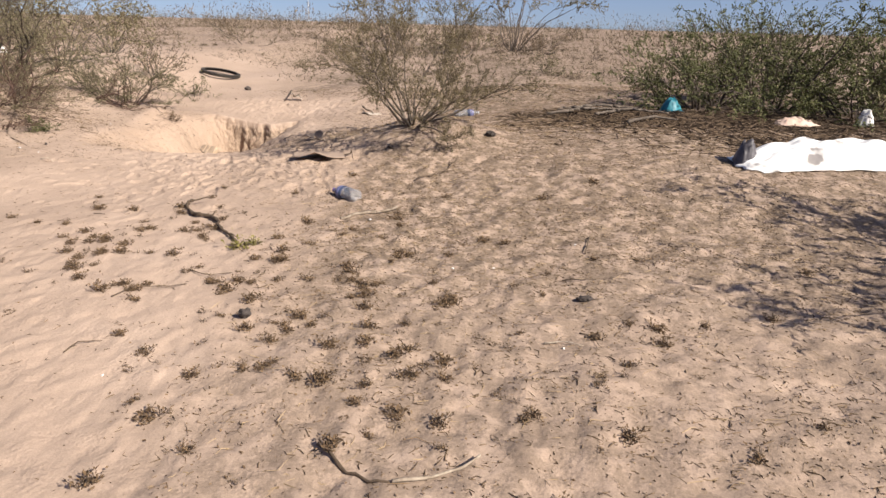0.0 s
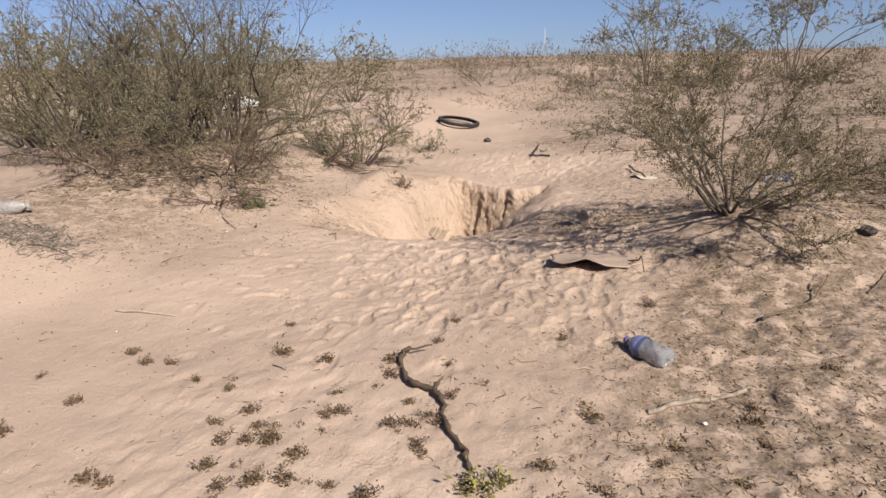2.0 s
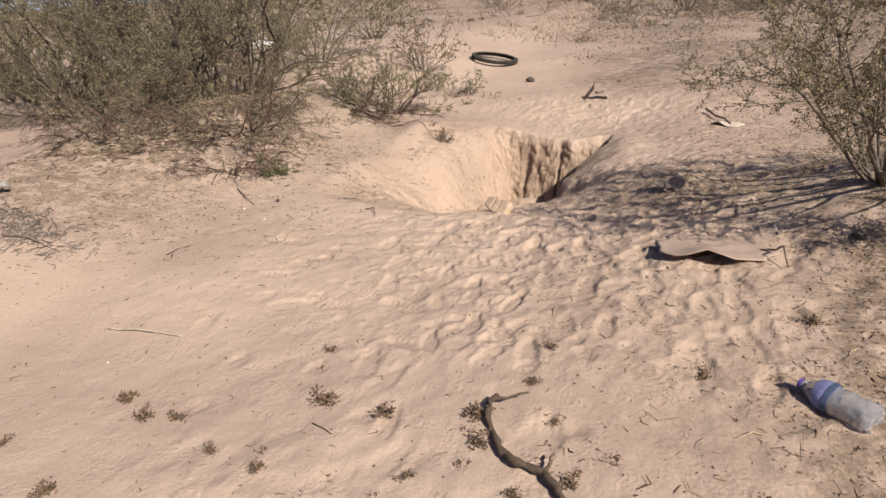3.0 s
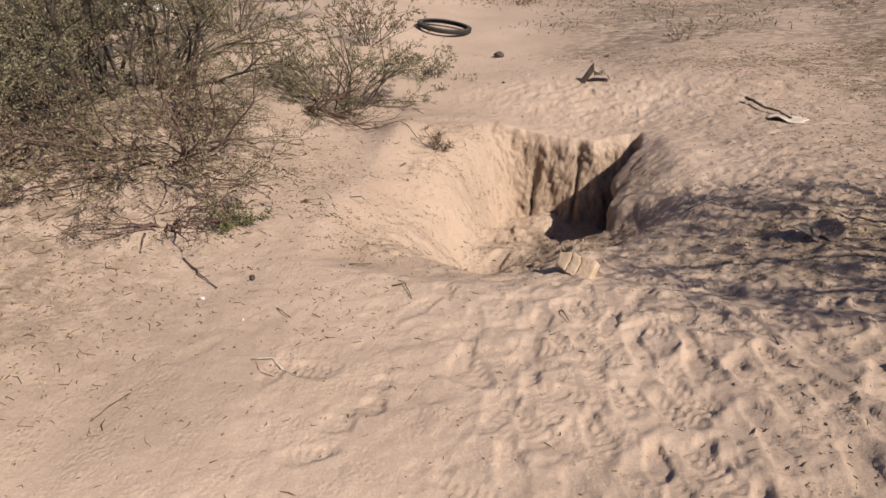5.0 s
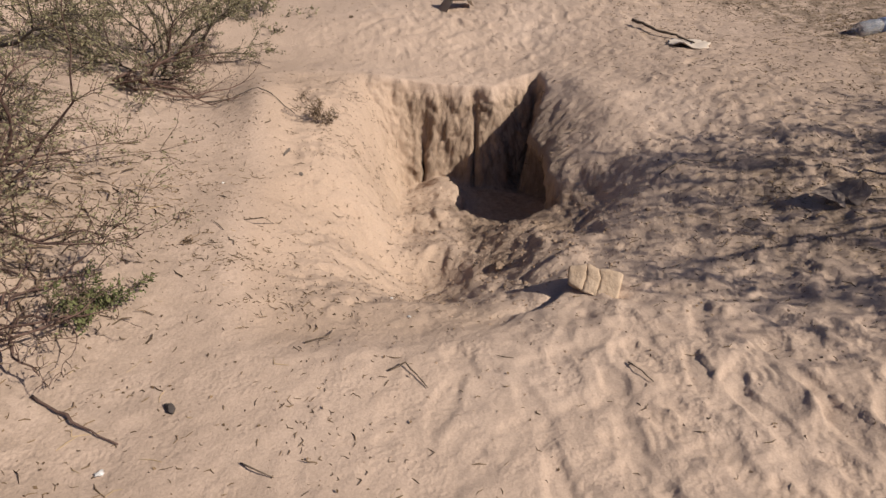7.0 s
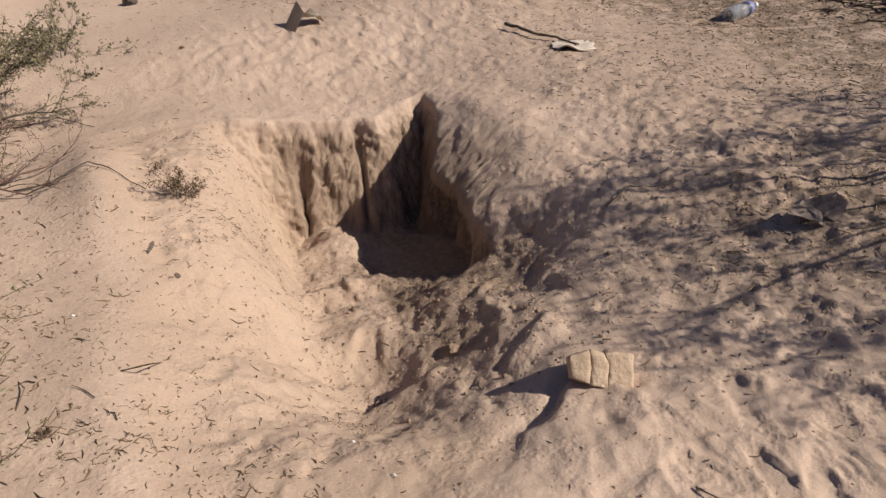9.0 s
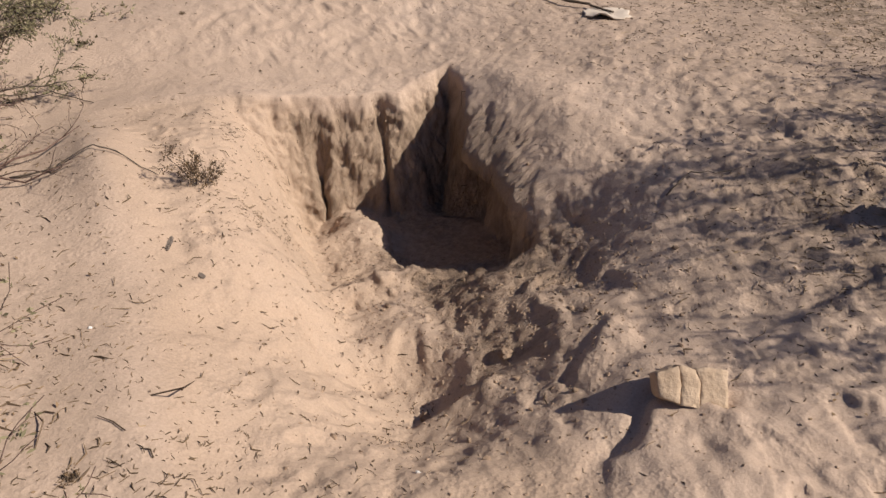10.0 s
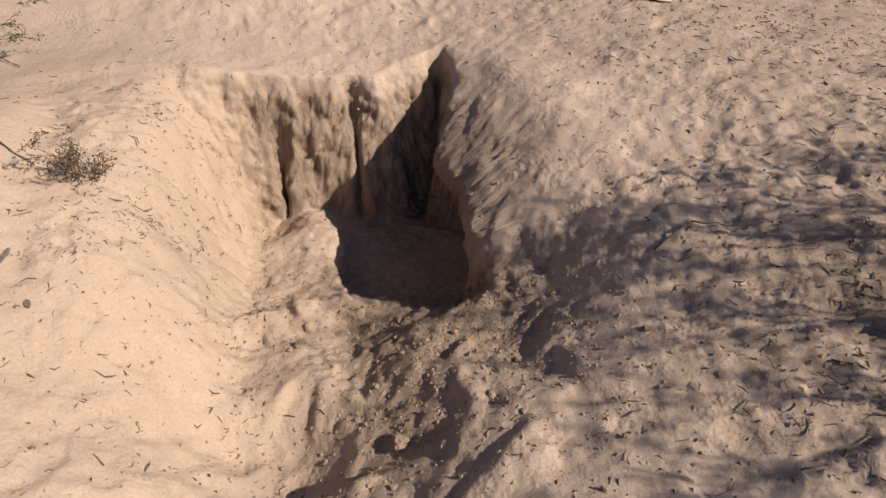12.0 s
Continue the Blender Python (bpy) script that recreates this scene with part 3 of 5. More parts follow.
class Grower:
    """Grows one stem with its side twigs; collects wood and the places of leaves."""

    def __init__(self, seed, pull=0.0, wander=0.16, bare=0.3):
        self.rng = np.random.RandomState(seed)
        self.pull, self.wander, self.bare = pull, wander, bare
        self.verts, self.faces, self.spots, self.ways = [], [], [], []

    def grow(self, p, d, length, radius, level, sides=5, forks=(7, 6), floor=None):
        rng = self.rng
        steps = 8 if level == 0 else (5 if level == 1 else 3)
        p, d = np.array(p, float), np.array(d, float)
        pts, rads = [p.copy()], [radius]
        heads = []
        for i in range(steps):
            d = d + rng.normal(0, self.wander, 3)
            d[2] -= self.pull * (i / steps) * (1.0 if level == 0 else 0.6)
            d /= np.linalg.norm(d)
            p = p + d * length / steps
            low = floor(p) if callable(floor) else floor
            if low is not None and p[2] < low + 0.02:
                p[2] = low + 0.02 + 0.02 * rng.rand()
                d[2] = abs(d[2]) * 0.2
            pts.append(p.copy())
            rads.append(max(radius * (1 - 0.8 * (i + 1) / steps), 0.0012))
            heads.append((p.copy(), d.copy(), (i + 1) / steps))
        tube(self.verts, self.faces, pts, rads, sides if level == 0 else 3)
        if level < len(forks):
            for _ in range(forks[level]):
                q, way, f = heads[rng.randint(0 if level else max(0, int(self.bare * steps)), steps)]
                side = rng.normal(0, 1, 3)
                side -= way * side.dot(way)
                side /= np.linalg.norm(side) + 1e-9
                self.grow(q, way * 0.75 + side * 0.75 + np.array([0, 0, 0.12]), length * rng.uniform(0.28, 0.5) * (1.25 - 0.5 * f),
                          max(radius * 0.45 * (1 - 0.5 * f), 0.0015), level + 1, sides, forks, floor)
        if level >= max(1, len(forks) - 1):
            n = int(self.leafy * length * (1.3 if level == len(forks) else 0.7))
            for _ in range(n):
                k = rng.uniform(0.1, steps)
                i = min(int(k), steps - 1)
                self.spots.append(pts[i] + (pts[i + 1] - pts[i]) * (k - i) + rng.normal(0, 0.008, 3))
                self.ways.append(pts[i + 1] - pts[i] + 1e-6)
                self.ways[-1] = self.ways[-1] / np.linalg.norm(self.ways[-1])

    leafy = 60


def shrub(name, label, at, seed, stems, height, lean=(12, 55), length=(0.8, 1.2), radius=0.014, pull=0.05, leafy=60, leaf=0.018,
          wood=BARK, leaf_mat=LEAF_OLIVE, forks=(7, 6), base=0.12, bare=0.35, slim=0.42, droop=0.0, group="", arc=(0, 360), floor=None, wander=0.16, bias=(0.0, 0.0), category="shrub"):
    ob = thing(name, label, category, pose(*at), group)
    rng = np.random.RandomState(seed)
    for k in range(stems):
        g = Grower(seed * 100 + k, pull, wander, bare)
        g.leafy = leafy
        a = radians(arc[0] + (arc[1] - arc[0]) * (k + rng.uniform(-0.4, 0.4)) / stems)
        e = radians(rng.uniform(*lean))
        d = (math.cos(a) * math.sin(e) + bias[0], math.sin(a) * math.sin(e) + bias[1], math.cos(e))
        s = (base * rng.uniform(0.1, 1) * math.cos(a), base * rng.uniform(0.1, 1) * math.sin(a), -0.04)
        g.grow(s, d, height * rng.uniform(*length), radius * rng.uniform(0.6, 1.25), 0, 5, forks, floor)
        stem = dress("stem", mesh_of("stem", g.verts, g.faces), wood, ob, smooth=True)
        if g.spots:
            leaves("foliage", g.spots, g.ways, leaf, g.rng, leaf_mat, stem, slim, droop)
    return ob


# the open creosote-like bush whose shade falls on the hole
shrub("creosote_bush", "open grey-stemmed desert bush with sparse olive leaves on sand", (-0.29, 7.28, ground_z(-0.29, 7.28)), 3, 22, 0.98,
      lean=(24, 73), length=(0.72, 1.3), radius=0.0135, pull=-0.010, leafy=155, leaf=0.016, leaf_mat=LEAF_CREOSOTE, forks=(9, 7), base=0.10, bare=0.5, wander=0.11, bias=(0.16, -0.26))
# the sprawling bushes beside the hole, their outer branches on the sand
shrub("mesquite_bush", "large sprawling grey-green bush with drooping branches on sand", (-6.15, 9.25, ground_z(-6.15, 9.25)), 5, 30, 1.5,
      lean=(10, 84), length=(0.55, 1.25), radius=0.020, pull=0.07, leafy=92, leaf=0.017, wood=DARKBARK, leaf_mat=LEAF_GREY,
      forks=(9, 6), base=0.6, bare=0.15, droop=0.2, floor=-0.3)
shrub("mesquite_bush", "tall olive bush with upright bare-tipped branches", (-7.7, 9.9, ground_z(-7.7, 9.9)), 6, 26, 1.7,
      lean=(6, 75), length=(0.75, 1.15), radius=0.022, pull=0.05, leafy=110, leaf=0.019, wood=DARKBARK, leaf_mat=LEAF_OLIVE, forks=(9, 6), base=0.5, bare=0.2)
shrub("mesquite_bush", "broad grey-green bush with many thin branches on sand", (-6.9, 8.3, ground_z(-6.9, 8.3)), 12, 28, 1.3,
      lean=(10, 84), length=(0.55, 1.25), radius=0.018, pull=0.07, leafy=100, leaf=0.017, wood=DARKBARK, leaf_mat=LEAF_GREY, forks=(9, 6), base=0.6, bare=0.15, droop=0.2, floor=-0.2)
shrub("straggling_bush", "low straggling half-dry bush with bare twigs on sand", (-5.2, 8.05, ground_z(-5.2, 8.05)), 11, 25, 0.92,
      lean=(14, 86), length=(0.7, 1.1), radius=0.011, pull=0.10, leafy=66, leaf=0.015, wood=REDTWIG, leaf_mat=LEAF_GREY, forks=(8, 6), base=0.35, bare=0.1, droop=0.2, floor=-0.06, wander=0.2)
shrub("straggling_bush", "low tangle of reddish twigs and dark clumps on sand", (-4.78, 7.38, ground_z(-4.78, 7.38)), 17, 8, 0.44,
      lean=(48, 87), length=(0.6, 1.15), radius=0.0085, pull=0.06, leafy=34, leaf=0.014, wood=REDTWIG, leaf_mat=LEAF_DUSTY, forks=(6, 4), base=0.14, bare=0.1, droop=0.3, floor=0.0, wander=0.24, arc=(-95, 95))
shrub("straggling_bush", "low dry bush sprawling at the edge of clean sand", (-6.0, 7.45, ground_z(-6.0, 7.45)), 20, 14, 0.58,
      lean=(30, 86), length=(0.6, 1.15), radius=0.009, pull=0.08, leafy=80, leaf=0.015, wood=REDTWIG, leaf_mat=LEAF_DUSTY, forks=(7, 6), base=0.3, bare=0.1, droop=0.3, floor=-0.05, wander=0.2)
shrub("green_sprig", "small green leafy sprig beside the straggling bush", (-4.47, 7.50, ground_z(-4.47, 7.50)), 18, 8, 0.17,
      lean=(8, 60), length=(0.6, 1.15), radius=0.003, pull=0.0, leafy=260, leaf=0.016, wood=TWIG, leaf_mat=LEAF_GREEN, forks=(5, 4), base=0.04, bare=0.1)
shrub("straggling_bush", "small straggling half-dry bush on the sand bank", (-4.8, 10.3, ground_z(-4.8, 10.3)), 13, 26, 0.85,
      lean=(35, 84), length=(0.7, 1.1), radius=0.010, pull=0.05, leafy=170, leaf=0.016, wood=DARKBARK, leaf_mat=LEAF_GREY, forks=(7, 5), base=0.25, bare=0.15, droop=0.3, floor=-0.05, wander=0.18)
shrub("fallen_branch", "reddish dead branches lying crooked on the sand bank", (-4.95, 9.62, ground_z(-4.95, 9.62) + 0.05), 41, 7, 0.98,
      lean=(84, 90), length=(0.6, 1.05), radius=0.0115, pull=0.22, leafy=44, leaf=0.013, wood=REDTWIG, leaf_mat=LEAF_DRY, forks=(6, 3), base=0.2, bare=0.1, arc=(-32, 34), wander=0.26,
      floor=lambda p: ground_z(p[0] - 4.95, p[1] + 9.62) - ground_z(-4.95, 9.62) - 0.055, category="branch")
shrub("mesquite_bush", "tall dense olive bush behind the sprawling bushes", (-9.1, 9.5, ground_z(-9.1, 9.5)), 42, 24, 1.95,
      lean=(6, 68), length=(0.7, 1.15), radius=0.022, pull=0.04, leafy=90, leaf=0.026, wood=DARKBARK, leaf_mat=LEAF_OLIVE, forks=(8, 5), base=0.6, bare=0.15)
shrub("tall_bush", "tall thin bush with upright near-bare shoots", (-6.9, 9.9, ground_z(-6.9, 9.9)), 14, 24, 2.4,
      lean=(2, 42), length=(0.75, 1.1), radius=0.019, pull=0.0, leafy=28, leaf=0.020, wood=DARKBARK, leaf_mat=LEAF_OLIVE, forks=(9, 5), base=0.8, bare=0.3)
# a bush whose shade falls across the soil by the white sheet
shrub("mesquite_bush", "broad grey-green bush with many thin branches", (4.45, 3.15, ground_z(4.45, 3.15)), 16, 26, 1.75,
      lean=(8, 78), length=(0.6, 1.2), radius=0.016, pull=0.04, leafy=90, leaf=0.036, wood=DARKBARK, leaf_mat=LEAF_GREY, forks=(7, 5), base=0.5, bare=0.15)
shrub("dry_weed", "upright dry brown weed beside the hole", (-3.69, 9.34, ground_z(-3.69, 9.34)), 19, 7, 0.22,
      lean=(0, 9), length=(0.55, 1.15), radius=0.0028, pull=0.0, leafy=170, leaf=0.012, wood=TWIG, leaf_mat=WEED, forks=(5, 4), base=0.05, bare=0.1)
# dense green bushes beyond the white sheet
for x, y, s, seed in ((5.0, 10.4, 1.6, 7), (7.2, 10.0, 1.6, 8), (6.0, 13.0, 1.6, 9), (3.95, 10.45, 1.15, 31), (5.9, 9.7, 1.2, 32)):
    shrub("green_bush", "dense dark green desert bush", (x, y, ground_z(x, y)), seed, 22, s, lean=(10, 82), radius=0.018, pull=0.08, leafy=62, leaf=0.040,
          wood=DARKBARK, leaf_mat=LEAF_GREEN, forks=(7, 4), base=0.5, bare=0.1, group="green bushes")

# further scrub: four kinds, copied about
kinds = [
    shrub("desert_shrub", "olive desert shrub far off on the sand", (0, 26, 0), 21, 16, 1.25, lean=(10, 65), leafy=34, leaf=0.055, forks=(5, 3), radius=0.012, bare=0.25, group="scrub"),
    shrub("desert_shrub", "brownish half-bare desert shrub far off", (4, 30, 0), 22, 16, 1.0, lean=(10, 70), leafy=24, leaf=0.055, forks=(5, 3), radius=0.012, leaf_mat=LEAF_DRY, bare=0.2, group="scrub"),
    shrub("desert_shrub", "tall thin desert shrub with leaf clumps at its tips", (-2, 34, 0), 23, 12, 1.9, lean=(4, 35), leafy=100, leaf=0.034, forks=(6, 4), radius=0.016, bare=0.5, group="scrub"),
    shrub("desert_shrub", "low grey desert shrub far off on the sand", (-8, 30, 0), 24, 14, 0.8, lean=(25, 80), leafy=34, leaf=0.055, forks=(5, 3), radius=0.011, leaf_mat=LEAF_GREY, bare=0.1, group="scrub"),
    shrub("desert_shrub", "small olive desert shrub far off on the sand", (6, 40, 0), 25, 6, 1.2, lean=(10, 70), leafy=78, leaf=0.040, forks=(5, 2), radius=0.012, bare=0.15, group="scrub", base=0.2),
    shrub("desert_shrub", "small brown half-bare desert shrub far off", (9, 40, 0), 26, 6, 1.1, lean=(10, 75), leafy=66, leaf=0.040, forks=(5, 2), radius=0.012, leaf_mat=LEAF_DRY, bare=0.1, group="scrub", base=0.25),
    shrub("desert_shrub", "low spreading brown desert shrub far off", (12, 40, 0), 27, 7, 0.8, lean=(35, 82), leafy=78, leaf=0.040, forks=(5, 2), radius=0.011, leaf_mat=LEAF_DRY, bare=0.05, group="scrub", base=0.3),
]
scatter = random.Random(77)


def put_shrub(kind, x, y, size):
    copy_thing(kinds[kind], pose(x, y, ground_z(x, y) - 0.03, 0, 0, scatter.uniform(0, 360)) @ Matrix.Scale(size, 4)).scale = (size,) * 3


for k, x, y, s in ((2, -1.9, 29.2, 1.65), (2, 2.9, 28.5, 1.7), (2, 0.6, 31.0, 1.2), (5, -1.2, 21.5, 0.7), (6, 0.8, 22.5, 0.9), (5, -3.4, 24.0, 0.8), (6, -4.6, 26.0, 1.0), (5, 2.0, 20.5, 0.7), (6, -2.4, 27.0, 1.1), (5, -6.5, 23.0, 0.9), (6, 3.6, 24.5, 1.0), (5, -4.0, 29.0, 1.2), (5, -1.0, 33.0, 1.3), (6, 1.5, 29.5, 1.2), (5, 4.5, 31.0, 1.3), (6, -6.0, 31.0, 1.2), (5, -8.5, 29.0, 1.2), (6, 0.2, 26.0, 1.0), (5, 2.4, 34.5, 1.3), (5, -3.2, 36.0, 1.4), (6, -1.4, 13.4, 0.45), (3, 2.2, 14.5, 0.6),
                   (0, -6.9, 12.6, 1.1), (0, -10.2, 11.6, 1.3), (2, -9.0, 13.0, 1.1), (0, -7.6, 16.0, 1.0), (3, -4.2, 11.6, 0.5), (1, -5.2, 12.6, 0.7), (1, -10.6, 9.0, 1.2)):
    put_shrub(k, x, y, s)
for _ in range(66):
    r = 22 + 60 * scatter.random() ** 1.7
    a = radians(scatter.uniform(38, 142))
    x, y = r * math.cos(a) - 1, r * math.sin(a)
    if y > 15 and not (-6.5 < x < -2.0 and y < 21):
        put_shrub(scatter.choice((4, 5, 5, 6, 6)), x, y, scatter.uniform(0.6, 1.15))


def far_scrub():
    rng = np.random.RandomState(91)
    n = 150000
    bush = 900
    r = 45 + 400 * rng.rand(bush) ** 1.5
    a = np.radians(rng.uniform(20, 165, bush))
    cx, cy, h = r * np.cos(a), r * np.sin(a), rng.uniform(0.8, 2.2, bush)
    k = rng.randint(0, bush, n)
    t = rng.rand(n)
    x = cx[k] + rng.normal(0, 0.55, n) * h[k]
    y = cy[k] + rng.normal(0, 0.55, n) * h[k]
    z = natural_ground(x, y) + t * h[k] * np.exp(-((x - cx[k]) / h[k]) ** 2)
    p = np.stack([x, y, z], axis=1)
    d = np.stack([rng.normal(0, 0.5, n), rng.normal(0, 0.5, n), np.full(n, 1.8)], axis=1)
    ob = leaves("far_scrub", p, d, 0.20, rng, LEAF_SCRUB, None, 0.22)
    tagged(ob, "far belt of brownish desert scrub along the horizon", "scrub", kind="stuff")


def low_scrub():
    """Dead brush and grass that mat the plain between the shrubs."""
    rng = np.random.RandomState(92)
    clumps = 1500
    r = 14.0 + 58 * rng.rand(clumps) ** 1.15
    a = np.radians(rng.uniform(40, 140, clumps))
    cx, cy = r * np.cos(a) - 1, r * np.sin(a)
    h = rng.uniform(0.08, 0.34, clumps) * np.clip(1.0 + 2.2 * fbm(cx * 0.16, cy * 0.16, 3, 95), 0.15, 1.6)
    open_sand = (cx > -7.5) & (cx < -3.2) & (cy < 17) | (cx > -4) & (cx < -1.6) & (cy < 12.6)
    cx, cy, h = cx[~open_sand], cy[~open_sand], h[~open_sand]
    n = 120000
    k = rng.randint(0, len(cx), n)
    x, y = cx[k] + rng.normal(0, 1.1, n) * h[k], cy[k] + rng.normal(0, 1.1, n) * h[k]
    z = natural_ground(x, y) + rng.rand(n) ** 1.5 * h[k] * np.exp(-(((x - cx[k]) ** 2 + (y - cy[k]) ** 2) / h[k] ** 2) * 0.4)
    d = np.stack([rng.normal(0, 0.8, n), rng.normal(0, 0.8, n), rng.normal(0.6, 0.4, n)], axis=1)
    ob = leaves("low_scrub", np.stack([x, y, z], axis=1), d, 0.078, rng, LEAF_SCRUB, None, 0.15)
    tagged(ob, "low dead brown brush matting the plain", "scrub", kind="stuff")


far_scrub()
low_scrub()


# ---------------------------------------------------------------- things that lie about
def rocky(seed, size, points=26, roughness=0.12, flat=0.0):
    """A broken block: the hull of jittered points, bevelled a little and roughened."""
    rng = random.Random(seed)
    bm = bmesh.new()
    for i in range(points):
        v = Vector((rng.gauss(0, 1), rng.gauss(0, 1), rng.gauss(0, 1))).normalized() * rng.uniform(0.8, 1)
        bm.verts.new((v.x * size[0] / 2, v.y * size[1] / 2, v.z * size[2] / 2))
    bmesh.ops.convex_hull(bm, input=bm.verts[:])
    bmesh.ops.delete(bm, geom=[v for v in bm.verts if not v.link_faces], context="VERTS")
    bmesh.ops.bevel(bm, geom=bm.edges[:] + bm.verts[:], offset=min(size) * 0.06, segments=2, affect="EDGES", clamp_overlap=True)
    bmesh.ops.triangulate(bm, faces=bm.faces[:])
    bmesh.ops.subdivide_edges(bm, edges=[e for e in bm.edges if e.calc_length() > min(size) * 0.3], cuts=2 if size[0] > 0.05 else 1, use_grid_fill=True)
    for v in bm.verts:
        v.co += v.normal * min(size) * roughness * noise.fractal(v.co * (3 / min(size)) + Vector((seed, 0, 0)), 1.0, 2.0, 3) * 0.5
    return bm


def stick(name, label, points, radius, mat, category="stick", parts=(), taper=0.45, sides=7, bumps=0.15, kink=0.25, group=""):
    """A branch lying along points (x, y, height above the ground)."""
    rng = random.Random(name + str(points[0]))
    pts = []
    for (x0, y0, h0), (x1, y1, h1) in zip(points, points[1:]):
        k = max(2, int(math.hypot(x1 - x0, y1 - y0) / 0.03))
        pts += [(x0 + (x1 - x0) * i / k, y0 + (y1 - y0) * i / k, h0 + (h1 - h0) * i / k) for i in range(k)]
    pts.append(points[-1])
    place = [Vector((x + rng.gauss(0, radius * kink), y + rng.gauss(0, radius * kink), ground_z(x, y) + h + radius * 0.6)) for x, y, h in pts]
    o = place[0].copy()
    n = len(place)
    radii = [radius * (1 - (1 - taper) * i / n) * (1 + rng.uniform(-bumps, bumps)) for i in range(n)]
    v, f = [], []
    tube(v, f, [p - o for p in place], radii, sides)
    ob = dress(name, mesh_of(name, v, f), mat, smooth=True)
    ob.matrix_basis = Matrix.Translation(o)
    for side in parts:
        q = []
        for (x0, y0, h0), (x1, y1, h1) in zip(side, side[1:]):
            k = max(2, int(math.hypot(x1 - x0, y1 - y0) / 0.04))
            q += [(x0 + (x1 - x0) * i / k, y0 + (y1 - y0) * i / k, h0 + (h1 - h0) * i / k) for i in range(k)]
        q.append(side[-1])
        q = [Vector((x + rng.gauss(0, radius * kink * 1.3), y + rng.gauss(0, radius * kink * 1.3), ground_z(x, y) + h + radius * 0.5 + rng.gauss(0, radius * 0.3))) - o for x, y, h in q]
        v, f = [], []
        tube(v, f, q, [radius * 0.55 * (1 - 0.5 * i / len(q)) for i in range(len(q))], 5)
        dress("side_branch", mesh_of("side_branch", v, f), mat, ob, smooth=True)
    return tagged(ob, label, category, group)


def tyre():
    x, y = -4.55, 14.25
    ob = thing("tyre", "worn black tyre lying flat on the sand", "tyre", pose(x, y, ground_z(x, y) + 0.075, 2, 10, 0) @ Matrix.Diagonal((0.92, 0.92, 0.62, 1)))
    bm = bmesh.new()
    prof = [(0.345, -0.035), (0.355, -0.045), (0.39, -0.052), (0.412, -0.042), (0.418, 0.0), (0.412, 0.042), (0.39, 0.052), (0.355, 0.045), (0.345, 0.035), (0.352, 0.031), (0.385, 0.035), (0.398, 0.0), (0.385, -0.035), (0.352, -0.031)]
    N = 56
    rings = [[bm.verts.new((r * math.cos(2 * math.pi * k / N), r * math.sin(2 * math.pi * k / N), z)) for r, z in prof] for k in range(N)]
    for k in range(N):
        for i in range(len(prof)):
            a, b = rings[k], rings[(k + 1) % N]
            j = (i + 1) % len(prof)
            bm.faces.new((a[i], b[i], b[j], a[j]))
    bmesh.ops.recalc_face_normals(bm, faces=bm.faces[:])
    casing = part("casing", bm, RUBBER, ob, smooth=True)
    bm = bmesh.new()
    for k in range(72):
        for row, z in enumerate((-0.027, 0.0, 0.027)):
            a = 2 * math.pi * (k + 0.5 * (row % 2)) / 72
            m = Matrix.Rotation(a, 4, "Z") @ Matrix.Translation((0.419, 0, z)) @ Matrix.Diagonal((0.010, 0.024, 0.02, 1))
            bmesh.ops.create_cube(bm, size=1, matrix=m)
    part("tread", bm, RUBBER, casing)


tyre()


def clear_plastic(name, tint, rough=0.12, clear=0.85):
    m = material(name, tint, rough, 0, 0.5)
    b = m.node_tree.nodes["Principled BSDF"]
    b.inputs["Transmission Weight"].default_value = clear
    b.inputs["IOR"].default_value = 1.25
    n = noise_tex(m, 9.0, 4.0, 0.6)
    r = ramp(m, n.outputs["Fac"], [(0.35, tuple(v * 0.8 for v in tint)), (0.7, tint)])
    link(m, r.outputs["Color"], base_of(m))
    ro = ramp(m, n.outputs["Fac"], [(0.4, (0.04,) * 3), (0.8, (0.25,) * 3)])
    link(m, ro.outputs["Color"], b.inputs["Roughness"])
    creases = noise_tex(m, 26.0, 3.0, 0.5)
    bump(m, creases.outputs["Fac"], 0.9, 0.02)
    return m


PET = clear_plastic("dusty_clear_plastic", (0.90, 0.90, 0.91))
PET_DUST = clear_plastic("sand_blown_plastic", (0.42, 0.385, 0.35), clear=0.35)
LABEL_BLUE = mottled("faded_blue_label", (0.09, 0.10, 0.21), (0.26, 0.26, 0.42), 14.0, 0.4, 0.2, 0.002)
LABEL_DARK = mottled("dark_label_print", (0.035, 0.05, 0.085), (0.06, 0.08, 0.13), 20.0, 0.4)
CAP_PURPLE = mottled("purple_cap_plastic", (0.10, 0.06, 0.25), (0.17, 0.11, 0.36), 20.0, 0.4)
CAP_WHITE = mottled("white_cap_plastic", (0.6, 0.6, 0.62), (0.75, 0.75, 0.77), 20.0, 0.4)


def lathe(bm, prof, n, squash=lambda x: (1, 1), dent=lambda x, a: 0.0):
    rings = []
    for x, r in prof:
        sy, sz = squash(x)
        rings.append([bm.verts.new((x, (r + dent(x, 2 * math.pi * k / n)) * sy * math.cos(2 * math.pi * k / n), (r + dent(x, 2 * math.pi * k / n)) * sz * math.sin(2 * math.pi * k / n))) for k in range(n)])
    for a, b in zip(rings, rings[1:]):
        for k in range(n):
            bm.faces.new((a[k], b[k], b[(k + 1) % n], a[(k + 1) % n]))
    return rings


